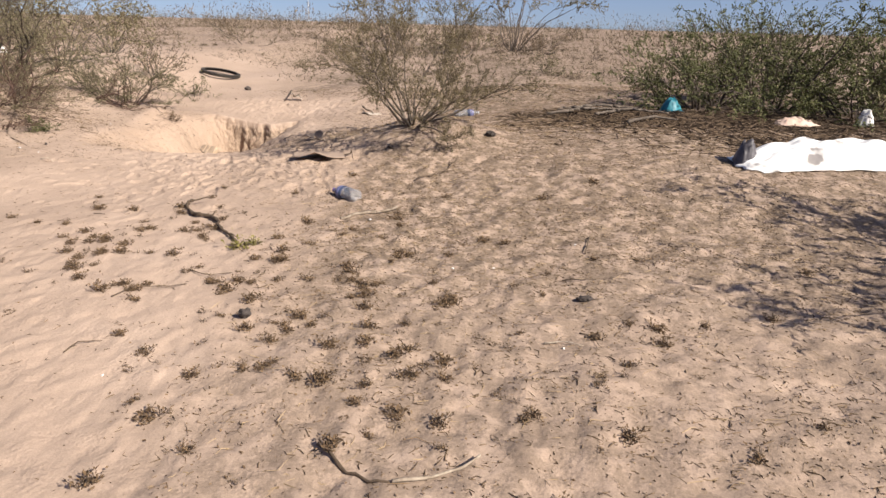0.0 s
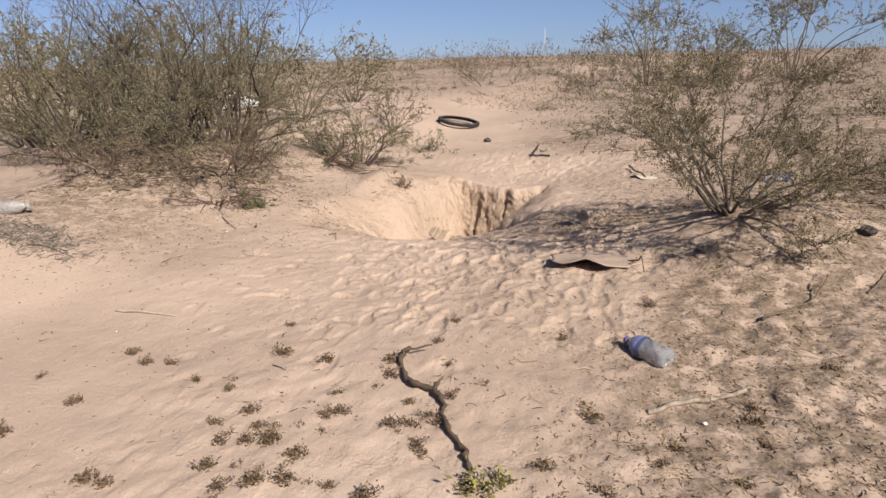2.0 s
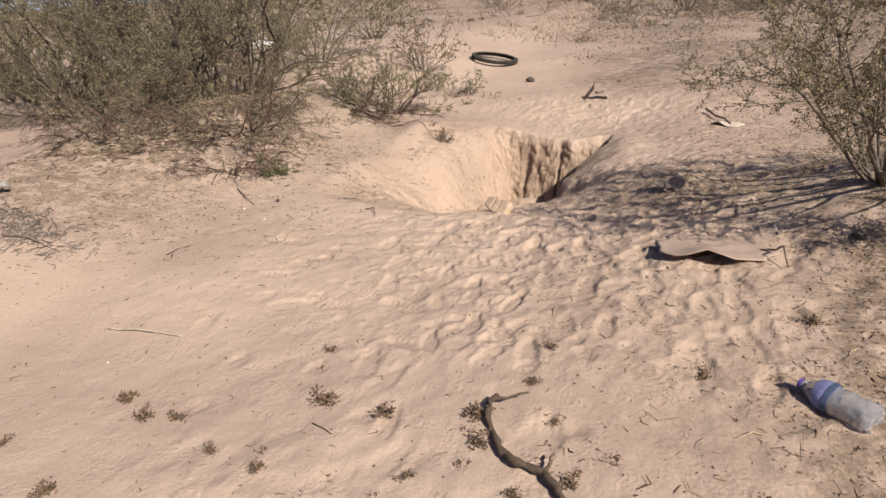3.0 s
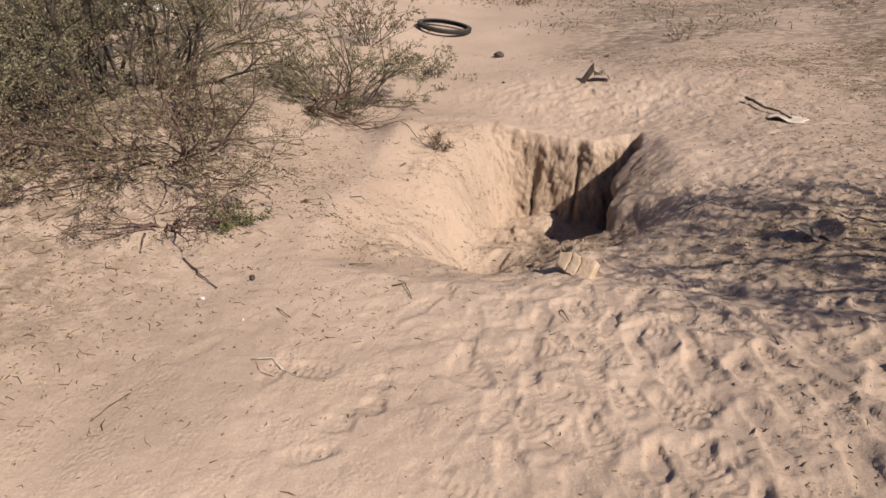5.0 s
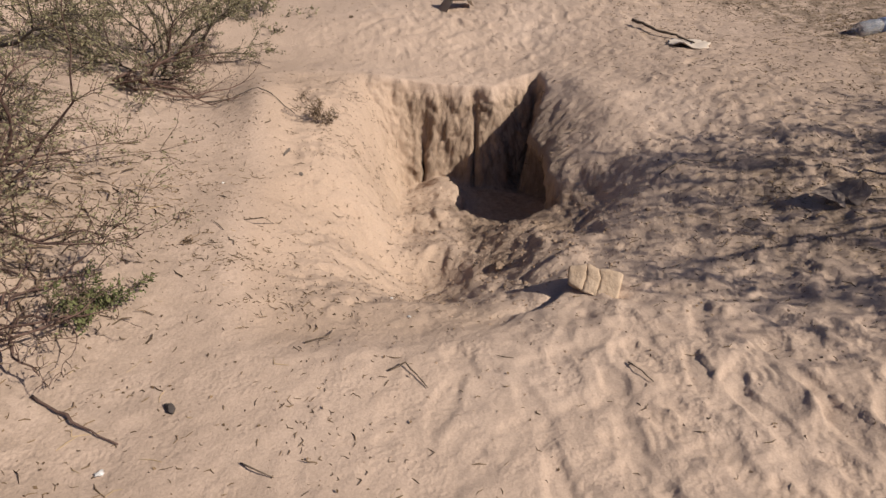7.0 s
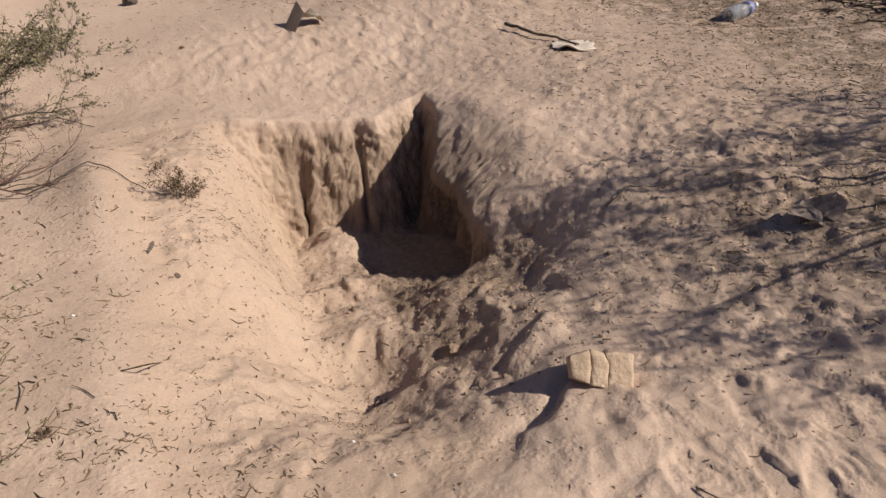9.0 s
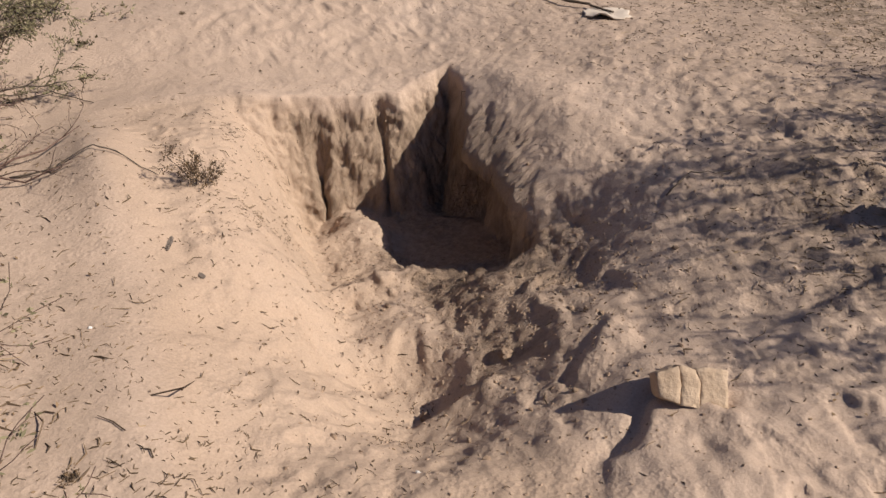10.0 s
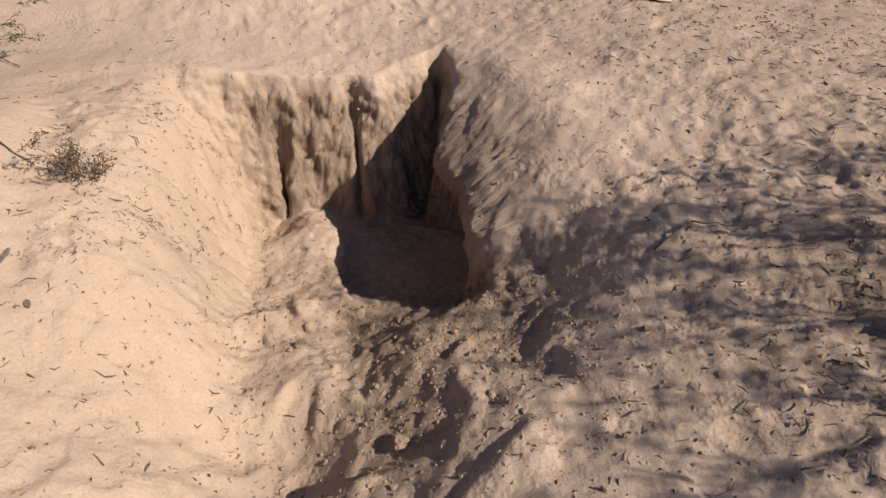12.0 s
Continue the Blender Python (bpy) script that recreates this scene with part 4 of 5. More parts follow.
def bottle(name, label, x, y, turn, size, label_mat, cap_mat, crushed=0.26, with_label=True, lift=0.0, plastic=None, stout=1.0):
    """A lying drinks bottle, neck along +x of its own frame, crushed a little."""
    R = 0.052 * size * stout
    L = 0.33 * size
    ob = thing(name, label, "bottle", pose(x, y, ground_z(x, y) + R * (1 - crushed) * 0.86 + lift, 0, -3, turn))
    dent = lambda u, a: -crushed * R * 0.7 * max(0, math.sin(a + 0.6)) ** 2 * (0.5 + 0.5 * math.sin(u / L * 11 + 1.0)) + 0.03 * R * math.cos(a * 5) * (u < -L * 0.40)
    prof = [(-L * 0.47, 0.002), (-L * 0.455, R * 0.55), (-L * 0.5, R * 0.78), (-L * 0.47, R * 0.96), (-L * 0.38, R), (-L * 0.28, R * 0.97), (-L * 0.22, R * 0.90), (-L * 0.16, R * 0.98),
            (-L * 0.08, R), (L * 0.02, R * 0.95), (L * 0.12, R), (L * 0.2, R * 0.94), (L * 0.28, R * 0.75), (L * 0.36, R * 0.47), (L * 0.41, R * 0.29), (L * 0.44, R * 0.28), (L * 0.445, R * 0.33), (L * 0.455, R * 0.33), (L * 0.46, R * 0.27)]
    bm = bmesh.new()
    lathe(bm, prof, 28, dent=dent)
    body = part("bottle_body", bm, plastic or PET, ob, "dusty clear plastic", True)
    mod = body.modifiers.new("wall", "SOLIDIFY")
    mod.thickness = 0.0012
    bm = bmesh.new()
    cap = lathe(bm, [(L * 0.455, R * 0.29), (L * 0.455, R * 0.33), (L * 0.5, R * 0.33), (L * 0.505, R * 0.30)], 24)
    bm.faces.new(cap[-1])
    part("cap", bm, cap_mat, ob, "small plastic screw cap")
    if with_label:
        bm = bmesh.new()
        lathe(bm, [(L * 0.03, R * 0.985), (L * 0.07, R * 1.0), (L * 0.12, R * 1.03), (L * 0.19, R * 0.99), (L * 0.26, R * 0.84)], 28, dent=lambda u, a: dent(u, a) + 0.0015)
        band = part("label_band", bm, label_mat, ob, "faded bluish wrap label", True)
        bm = bmesh.new()
        lathe(bm, [(L * 0.04, R * 1.0), (L * 0.09, R * 1.03), (L * 0.11, R * 1.035)], 28, dent=lambda u, a: dent(u, a) + 0.003)
        part("label_print", bm, LABEL_DARK, band, "dark printed strip", True)
    return ob


bottle("plastic_bottle", "clear crushed plastic bottle with bluish label on sand", -0.77, 5.40, 142, 0.84, LABEL_BLUE, CAP_PURPLE, stout=1.3)
bottle("plastic_bottle", "dusty grey plastic bottle lying on sand by the bushes", -5.83, 6.08, 24, 1.1, LABEL_BLUE, PET_DUST, with_label=False, plastic=PET_DUST, stout=1.15)
bottle("plastic_bottle", "crushed clear plastic bottle with blue label on sand", 0.38, 9.95, 10, 1.1, LABEL_BLUE, CAP_WHITE, crushed=0.25)


def slab(name, label, x, y, turn, w, d, thick, mat, tilt, seed, category="slab"):
    """A curled, ragged plate, one edge lifted off the ground."""
    rng = random.Random(seed)
    n, m = 22, 14
    bm = bmesh.new()
    outline = [0.86 + 0.14 * math.sin(3 * k + seed) * rng.uniform(0.4, 1) for k in range(n)]
    top, low = [], []
    for j in range(m + 1):
        row_t, row_l = [], []
        f = j / m
        for k in range(n):
            a = 2 * math.pi * k / n
            r = outline[k] * f
            px, py = w / 2 * r * math.copysign(abs(math.cos(a)) ** 0.75, math.cos(a)), d / 2 * r * math.copysign(abs(math.sin(a)) ** 0.75, math.sin(a))
            z = tilt * max(0.0, 0.5 - py / d) ** 3 * math.exp(-((px + 0.06) / (w * 0.16)) ** 2) + 0.008 * noise.noise(Vector((px * 14, py * 14, seed)))
            row_t.append(bm.verts.new((px, py, z + thick)))
            row_l.append(bm.verts.new((px, py, z)))
        top.append(row_t)
        low.append(row_l)
    for j in range(m):
        for k in range(n):
            q = (k + 1) % n
            bm.faces.new((top[j][k], top[j + 1][k], top[j + 1][q], top[j][q]))
            bm.faces.new((low[j][q], low[j + 1][q], low[j + 1][k], low[j][k]))
    for k in range(n):
        q = (k + 1) % n
        bm.faces.new((top[m][k], low[m][k], low[m][q], top[m][q]))
    bmesh.ops.remove_doubles(bm, verts=bm.verts[:], dist=1e-5)
    bmesh.ops.recalc_face_normals(bm, faces=bm.faces[:])
    me = bpy.data.meshes.new(name)
    bm.to_mesh(me)
    bm.free()
    ob = dress(name, me, mat, smooth=True)
    rest = max(ground_z(x + i * w * 0.3, y + j * d * 0.3) for i in (-1, 0, 1) for j in (-1, 0, 1))
    ob.matrix_basis = pose(x, y, rest - 0.004, 0, 0, turn)
    return tagged(ob, label, category)


CARD = mottled("weathered_cardboard", (0.375, 0.275, 0.205), (0.45, 0.335, 0.255), 10.0, 0.9, 0.3, 0.004)
PALECARD = mottled("bleached_cardboard", (0.42, 0.34, 0.265), (0.54, 0.455, 0.37), 10.0, 0.9, 0.3, 0.004)
slab("cardboard_piece", "sand-coloured cardboard piece with curled lifted edge", -1.17, 6.61, 8, 0.66, 0.42, 0.006, CARD, 0.08, 2, "cardboard")
slab("cardboard_piece", "pale crumpled cardboard scrap lying on sand", -1.02, 10.05, -28, 0.34, 0.26, 0.008, PALECARD, 0.05, 4, "cardboard")


def block_stone():
    """A block cracked through into three pieces, its flat face turned to the sun."""
    ob = thing("ochre_stone", "cracked yellowish block of stone half sunk in sand", "stone", pose(-2.632, 7.559, -0.004, -46, 1, -27))
    outlines = (((-0.105, 0.040), (-0.072, 0.050), (-0.0380, 0.064), (-0.0325, 0.005), (-0.0405, -0.047), (-0.098, -0.026)),
                ((-0.036, 0.064), (0.013, 0.052), (0.024, 0.012), (0.017, -0.063), (-0.039, -0.049), (-0.031, 0.005)),
                ((0.0145, 0.052), (0.060, 0.057), (0.106, 0.046), (0.101, -0.072), (0.064, -0.062), (0.0185, -0.064), (0.0255, 0.012)))
    for k, outline in enumerate(outlines):
        bm = bmesh.new()
        rows = []
        for y, f in ((0.004 * (k - 1), 1.0), (0.035, 1.02), (0.075, 0.96), (0.105, 0.80)):
            rows.append([bm.verts.new((u * f, y + 0.010 * (v < 0) * (f < 1), v * f)) for u, v in outline])
        n = len(outline)
        for p, q in zip(rows, rows[1:]):
            for i in range(n):
                bm.faces.new((p[i], q[i], q[(i + 1) % n], p[(i + 1) % n]))
        bm.faces.new(list(reversed(rows[0])))
        bm.faces.new(rows[-1])
        bmesh.ops.recalc_face_normals(bm, faces=bm.faces[:])
        bmesh.ops.bevel(bm, geom=[e for e in bm.edges if e.calc_face_angle(0) > 0.6], offset=0.0018, segments=1, affect="EDGES", clamp_overlap=True)
        bmesh.ops.triangulate(bm, faces=bm.faces[:])
        for _ in range(2):
            bmesh.ops.subdivide_edges(bm, edges=[e for e in bm.edges if e.calc_length() > 0.012], cuts=1)
            bmesh.ops.triangulate(bm, faces=bm.faces[:])
        for v in bm.verts:
            v.co += v.normal * 0.004 * noise.fractal(v.co * 26 + Vector((k * 9, 0, 0)), 0.9, 2.0, 4)
        part("stone_piece", bm, STONE, ob, smooth=True)


block_stone()


def clod(x, y, size, seed, label="sandy clod of earth on the trampled ramp", mat=CLOD, name="clod", lift=0.2):
    bm = rocky(seed, size, 40 if size[0] > 0.05 else 14, 0.3)
    me = bpy.data.meshes.new(name)
    bm.to_mesh(me)
    bm.free()
    ob = dress(name, me, mat, smooth=True)
    ob.matrix_basis = pose(x, y, ground_z(x, y) + size[2] * lift, 5, 3, seed * 47)
    return tagged(ob, label, name, group="clods")


clod(-2.86, 8.2, (0.07, 0.06, 0.04), 14)
clod(-3.22, 8.16, (0.05, 0.045, 0.035), 15)
rr = random.Random(55)
for k in range(60):
    s = rr.uniform(0.010, 0.030)
    clod(rr.gauss(-2.75, 0.35), rr.uniform(7.7, 9.2), (s * 1.3, s, s * 0.8), 100 + k, "small sandy clod on the trampled ramp")

# dark wedge of curled bark in the bush's shade
DARKHUSK = mottled("dark_husk", (0.045, 0.036, 0.032), (0.10, 0.08, 0.068), 14.0)
HUSK = mottled("grey_brown_husk", (0.13, 0.10, 0.082), (0.25, 0.195, 0.155), 14.0)


def husk(x, y, turn):
    """A stiff dark flap bent into plates: a low wing, a raised pointed plate and a short return."""
    pts = {"tip": (-0.17, 0.0, 0.055), "hind": (-0.05, 0.09, 0.075), "fold": (-0.035, -0.05, 0.03), "keel": (0.02, 0.0, 0.06), "peak": (0.10, 0.05, 0.15),
           "side": (0.165, 0.02, 0.095), "foot": (0.10, -0.03, -0.01), "toe": (0.03, -0.06, -0.01), "heel": (0.15, 0.03, -0.01)}
    bm = bmesh.new()
    v = {k: bm.verts.new(p) for k, p in pts.items()}
    for f in (("tip", "fold", "hind"), ("fold", "keel", "hind"), ("keel", "peak", "hind"), ("keel", "foot", "peak"), ("foot", "side", "peak"), ("fold", "toe", "keel"), ("foot", "heel", "side")):
        bm.faces.new([v[k] for k in f])
    bmesh.ops.subdivide_edges(bm, edges=bm.edges[:], cuts=3, use_grid_fill=True)
    for w in bm.verts:
        w.co += Vector((noise.noise(w.co * 25), noise.noise(w.co * 25 + Vector((7, 0, 0))), noise.noise(w.co * 25 + Vector((0, 9, 0))))) * 0.011
    bmesh.ops.recalc_face_normals(bm, faces=bm.faces[:])
    bmesh.ops.solidify(bm, geom=bm.faces[:], thickness=0.007)
    me = bpy.data.meshes.new("bark_piece")
    bm.to_mesh(me)
    bm.free()
    ob = dress("bark_piece", me, HUSK)
    ob.matrix_basis = pose(x, y, ground_z(x, y), 0, 0, turn) @ Matrix.Scale(0.72, 4)
    tagged(ob, "dark folded piece of bark standing in bush shade", "bark")


husk(-1.46, 7.76, -24)
clod(-3.87, 8.93, (0.095, 0.030, 0.010), 13, "brown flake of bark lying on sand", HUSK, "bark_flake", 0.3)
clod(-3.80, 8.76, (0.055, 0.024, 0.009), 14, "brown flake of bark lying on sand", HUSK, "bark_flake", 0.3)
clod(-3.61, 12.82, (0.14, 0.10, 0.09), 16, "small charred dark lump on sand", DARKHUSK, "dark_lump", 0.35)
clod(0.53, 7.1, (0.17, 0.13, 0.07), 17, "dark dry dung-like lump on sandy soil", DARKHUSK, "dark_lump", 0.35)
clod(-0.50, 6.72, (0.09, 0.06, 0.035), 18, "dark lump on sandy soil", DARKHUSK, "dark_lump", 0.35)
clod(0.84, 3.5, (0.11, 0.07, 0.04), 19, "dark round lump on sandy soil", DARKHUSK, "dark_lump", 0.35)
clod(-0.98, 3.15, (0.075, 0.07, 0.06), 20, "dark round lump beside withered weeds", DARKHUSK, "dark_lump", 0.35)

DULLWOOD = mottled("dull_weathered_wood", (0.16, 0.115, 0.08), (0.50, 0.42, 0.32), 18.0, 0.85, 0.5, 0.006)
# sticks and roots
stick("snaking_root", "dark crooked root snaking over the sand", [(-1.95, 5.15, 0.03), (-1.965, 5.07, 0.02), (-1.92, 4.98, 0.01), (-1.85, 4.88, 0.012), (-1.78, 4.815, 0.015), (-1.69, 4.81, 0.015), (-1.62, 4.72, 0.01), (-1.585, 4.65, 0.008), (-1.545, 4.55, 0.015), (-1.50, 4.48, 0.012), (-1.40, 4.37, 0.01), (-1.35, 4.25, 0.0)], 0.014, ROOT, "root",
      [[(-1.95, 5.13, 0.02), (-1.90, 5.14, 0.04), (-1.83, 5.155, 0.045)], [(-1.70, 4.81, 0.01), (-1.685, 4.85, 0.03), (-1.66, 4.88, 0.035)]], taper=0.75, bumps=0.38, sides=9, kink=0.5)
stick("pale_stick", "straight bleached stick lying on leaf litter", [(-0.74, 4.90, 0.0), (-0.60, 5.0, 0.006), (-0.33, 5.18, 0.01)], 0.0125, DULLWOOD, taper=0.75, bumps=0.2)
stick("curved_stick", "bowed dark stick lying on sandy soil", [(-0.42, 2.12, 0.01), (-0.32, 2.0, 0.0), (-0.22, 1.93, 0.0), (-0.14, 1.91, 0.0)], 0.0075, ROOT, taper=0.8, bumps=0.3, kink=0.5)
stick("bleached_stick", "thin bleached stick lying on sandy soil", [(-0.13, 1.91, 0.008), (0.0, 1.945, 0.006), (0.11, 1.985, 0.01), (0.17, 2.05, 0.02)], 0.0065, DULLWOOD, taper=0.7, bumps=0.3, kink=0.5)
stick("fork_twig", "dark forked twig beside cardboard scrap", [(-1.22, 10.62, 0.03), (-1.14, 10.36, 0.03), (-1.04, 10.22, 0.02), (-1.0, 10.02, 0.01)], 0.013, TWIG)
stick("crooked_twig", "thin crooked twig standing beside cardboard", [(-0.95, 6.62, 0.0), (-0.88, 6.58, 0.03), (-0.86, 6.50, 0.10), (-0.84, 6.44, 0.02)], 0.007, TWIG)
for way in (((1.5, 9.35), (2.0, 9.5), (2.6, 9.7)), ((2.1, 9.2), (2.6, 9.35), (3.1, 9.2)), ((2.3, 8.35), (2.7, 8.6), (3.0, 8.65)), ((1.7, 9.75), (2.3, 9.9), (2.9, 9.85))):
    stick("dead_branch", "grey dead branch lying among brush", [(x, y, 0.02 + 0.04 * (i == 1)) for i, (x, y) in enumerate(way)], 0.022, BARK, "branch", kink=0.8, bumps=0.3, group="dead branches")
stick("bent_twig", "thin dark bent twig lying on sand", [(-0.2, 5.9, 0.01), (0.1, 6.2, 0.02), (0.18, 6.34, 0.08)], 0.008, TWIG)


PEBBLE = mottled("white_pebble", (0.62, 0.58, 0.53), (0.82, 0.79, 0.75), 30.0, 0.6)
for k, (x, y, s) in enumerate(((-4.3, 6.84, 0.024), (-4.04, 6.71, 0.016), (-3.38, 7.51, 0.014), (-0.51, 4.85, 0.022), (0.36, 3.99, 0.02), (-3.76, 5.02, 0.014), (-3.43, 7.74, 0.014),
                               (-4.15, 8.51, 0.013), (0.1, 3.96, 0.018), (0.62, 2.92, 0.02), (-0.35, 3.3, 0.014), (0.95, 4.4, 0.016), (-1.45, 2.6, 0.014))):
    ob = clod(x, y, (s * 1.3, s, s * 0.8), 200 + k, "small white pebble on sandy soil", PEBBLE, "pebble", 0.25)
    ob["group"] = "pebbles"
clod(-4.15, 7.05, (0.062, 0.028, 0.024), 240, "small dark split seed pod on sand", DARKHUSK, "seed_pod", 0.3)
# loose twigs, each bent its own way
for wood, radius, way in (
        (TWIG, 0.005, ((-4.28, 6.02), (-4.25, 6.09), (-4.23, 6.17))), (REDTWIG, 0.007, ((-4.55, 7.13), (-4.41, 7.02), (-4.27, 6.93))),
        (PALEWOOD, 0.006, ((-4.0, 5.26), (-3.81, 5.28), (-3.57, 5.3))), (TWIG, 0.005, ((-2.58, 4.85), (-2.47, 4.8))),
        (TWIG, 0.007, ((-5.24, 5.73), (-5.09, 5.78), (-4.85, 5.77))),
        (TWIG, 0.0055, ((-3.76, 7.33), (-3.68, 7.36), (-3.67, 7.42))), (TWIG, 0.005, ((-3.49, 7.15), (-3.43, 7.17), (-3.37, 7.06))),
        (TWIG, 0.005, ((-2.69, 7.08), (-2.67, 7.01), (-2.65, 6.96))), (TWIG, 0.006, ((0.77, 3.84), (0.84, 3.79), (0.97, 3.82))),
        (TWIG, 0.005, ((0.73, 3.08), (0.79, 3.03), (0.8, 2.92))), (PALEWOOD, 0.006, ((0.53, 2.97), (0.63, 2.98), (0.72, 2.93))),
        (TWIG, 0.008, ((1.1, 4.63), (1.05, 4.44), (1.0, 4.28))), (TWIG, 0.006, ((0.38, 6.31), (0.54, 6.61))),
        (DARKBARK, 0.007, ((-4.37, 9.56), (-4.2, 9.51), (-4.04, 9.55), (-3.83, 9.4))), (DARKBARK, 0.006, ((-4.41, 10.5), (-4.2, 10.55), (-4.02, 10.33))),
        (TWIG, 0.005, ((-1.97, 8.41), (-1.83, 8.43), (-1.65, 8.33))), (PALEWOOD, 0.0055, ((-3.88, 6.45), (-3.79, 6.46), (-3.73, 6.42))),
        (TWIG, 0.005, ((-1.7, 2.76), (-1.67, 2.84), (-1.58, 2.88))), (TWIG, 0.006, ((-1.75, 3.34), (-1.66, 3.46), (-1.42, 3.55))),
        (TWIG, 0.006, ((-1.49, 3.77), (-1.35, 3.68), (-1.22, 3.74))), (TWIG, 0.0045, ((-3.93, 6.82), (-3.89, 6.79), (-3.84, 6.76))),
        (REDTWIG, 0.008, ((-4.82, 7.24), (-4.78, 7.16), (-4.75, 7.09))), (REDTWIG, 0.006, ((-4.79, 7.68), (-4.66, 7.63), (-4.52, 7.68))),
        (REDTWIG, 0.006, ((-4.9, 7.97), (-4.74, 7.83), (-4.59, 7.95), (-4.41, 7.88)))):
    n = len(way) - 1
    stick("loose_twig", "thin bleached twig lying on sand" if wood is PALEWOOD else "thin dark bent twig lying on sand", [(x, y, 0.004 + 0.012 * (0 < i < n)) for i, (x, y) in enumerate(way)], radius * 0.66, wood, "twig", sides=5, bumps=0.3, kink=0.5, group="loose twigs")


# ---------------------------------------------------------------- cloth, sheet, bag
WHITE = mottled("soiled_white_sheet", (0.62, 0.59, 0.55), (0.82, 0.80, 0.77), 6.0, 0.75, 0.2, 0.004)
# white sheet; twig and fold shadows are painted in as dark patches
SHADOWED_SHEET = material("shadow_mottled_sheet", (0.8, 0.78, 0.75), 0.6)
shadow_spots = ramp(SHADOWED_SHEET, noise_tex(SHADOWED_SHEET, 2.6, 3.0, 0.55).outputs["Fac"], [(0.36, (0.22, 0.20, 0.19)), (0.42, (0.76, 0.74, 0.70)), (0.7, (0.84, 0.83, 0.80))])
link(SHADOWED_SHEET, shadow_spots.outputs["Color"], base_of(SHADOWED_SHEET))
bump(SHADOWED_SHEET, noise_tex(SHADOWED_SHEET, 30.0, 3.0, 0.5).outputs["Fac"], 0.3, 0.01)
GREYBAG = mottled("dark_grey_bag", (0.05, 0.045, 0.05), (0.14, 0.13, 0.14), 8.0, 0.5, 0.3, 0.004)
PINK = mottled("pale_pink_cloth", (0.50, 0.34, 0.26), (0.72, 0.55, 0.44), 8.0, 0.9, 0.3, 0.004)
TEAL = mottled("teal_plastic", (0.015, 0.10, 0.13), (0.05, 0.26, 0.32), 9.0, 0.45, 0.3, 0.004)


def crumpled(name, label, category, at, turn, w, d, h, mat, seed, folds=7.0, nx=64, ny=36, peak=0.6, thick=0.004):
    """A cloth or sheet thrown down in folds over the ground."""
    rng = random.Random(seed)
    c, s = math.cos(radians(turn)), math.sin(radians(turn))
    o = Vector((at[0], at[1], ground_z(*at)))
    verts, faces = [], []
    for j in range(ny + 1):
        for i in range(nx + 1):
            u, v = i / nx * 2 - 1, j / ny * 2 - 1
            edge = 1 + 0.10 * noise.noise(Vector((u * 2.2, v * 2.2, seed)))
            x, y = u * w / 2 * edge * (1 - 0.12 * v * v), v * d / 2 * edge * (0.78 + 0.22 * math.cos(u * 1.3))
            body = max(0.0, 1 - abs(u) ** 3.5) * max(0.0, 1 - abs(v) ** 2.2)
            z = h * body * (peak + (1 - peak) * math.cos(u * 2.1 + 0.6)) + h * 0.55 * body * abs(noise.fractal(Vector((u * folds * 0.35, v * folds * 0.22, seed)), 1.0, 2.0, 3))
            z += 0.009 * (1 + noise.noise(Vector((u * folds, v * folds * 0.6, seed + 5))))
            gx, gy = o.x + x * c - y * s, o.y + x * s + y * c
            verts.append((gx - o.x, gy - o.y, ground_z(gx, gy) + z - o.z + 0.004))
    for j in range(ny):
        for i in range(nx):
            a = j * (nx + 1) + i
            faces.append((a, a + 1, a + nx + 2, a + nx + 1))
    ob = dress(name, mesh_of(name, verts, faces), mat, smooth=True)
    ob.matrix_basis = Matrix.Translation(o)
    mod = ob.modifiers.new("cloth", "SOLIDIFY")
    mod.thickness = thick
    return tagged(ob, label, category)


crumpled("white_sheet", "white plastic sheet with painted shadow patches lying crumpled on dark soil", "sheet", (3.97, 6.42), 9, 2.45, 0.66, 0.2, SHADOWED_SHEET, 3, folds=6.0, nx=110, ny=50)
crumpled("dark_bag", "dark grey plastic bag slumped beside the white sheet", "bag", (2.90, 6.32), 70, 0.30, 0.22, 0.17, GREYBAG, 6, nx=28, ny=20)
crumpled("pale_cloth", "small crumpled pale pink cloth on leaf litter", "cloth", (4.55, 8.65), 10, 0.6, 0.3, 0.08, PINK, 9, nx=36, ny=20)
crumpled("white_rag", "small torn white rag under the green bushes", "rag", (5.55, 8.85), 60, 0.3, 0.22, 0.2, WHITE, 14, nx=24, ny=16)
crumpled("teal_bag", "teal plastic bag caught under a green bush", "bag", (3.3, 9.75), 40, 0.34, 0.28, 0.17, TEAL, 12, nx=30, ny=24)


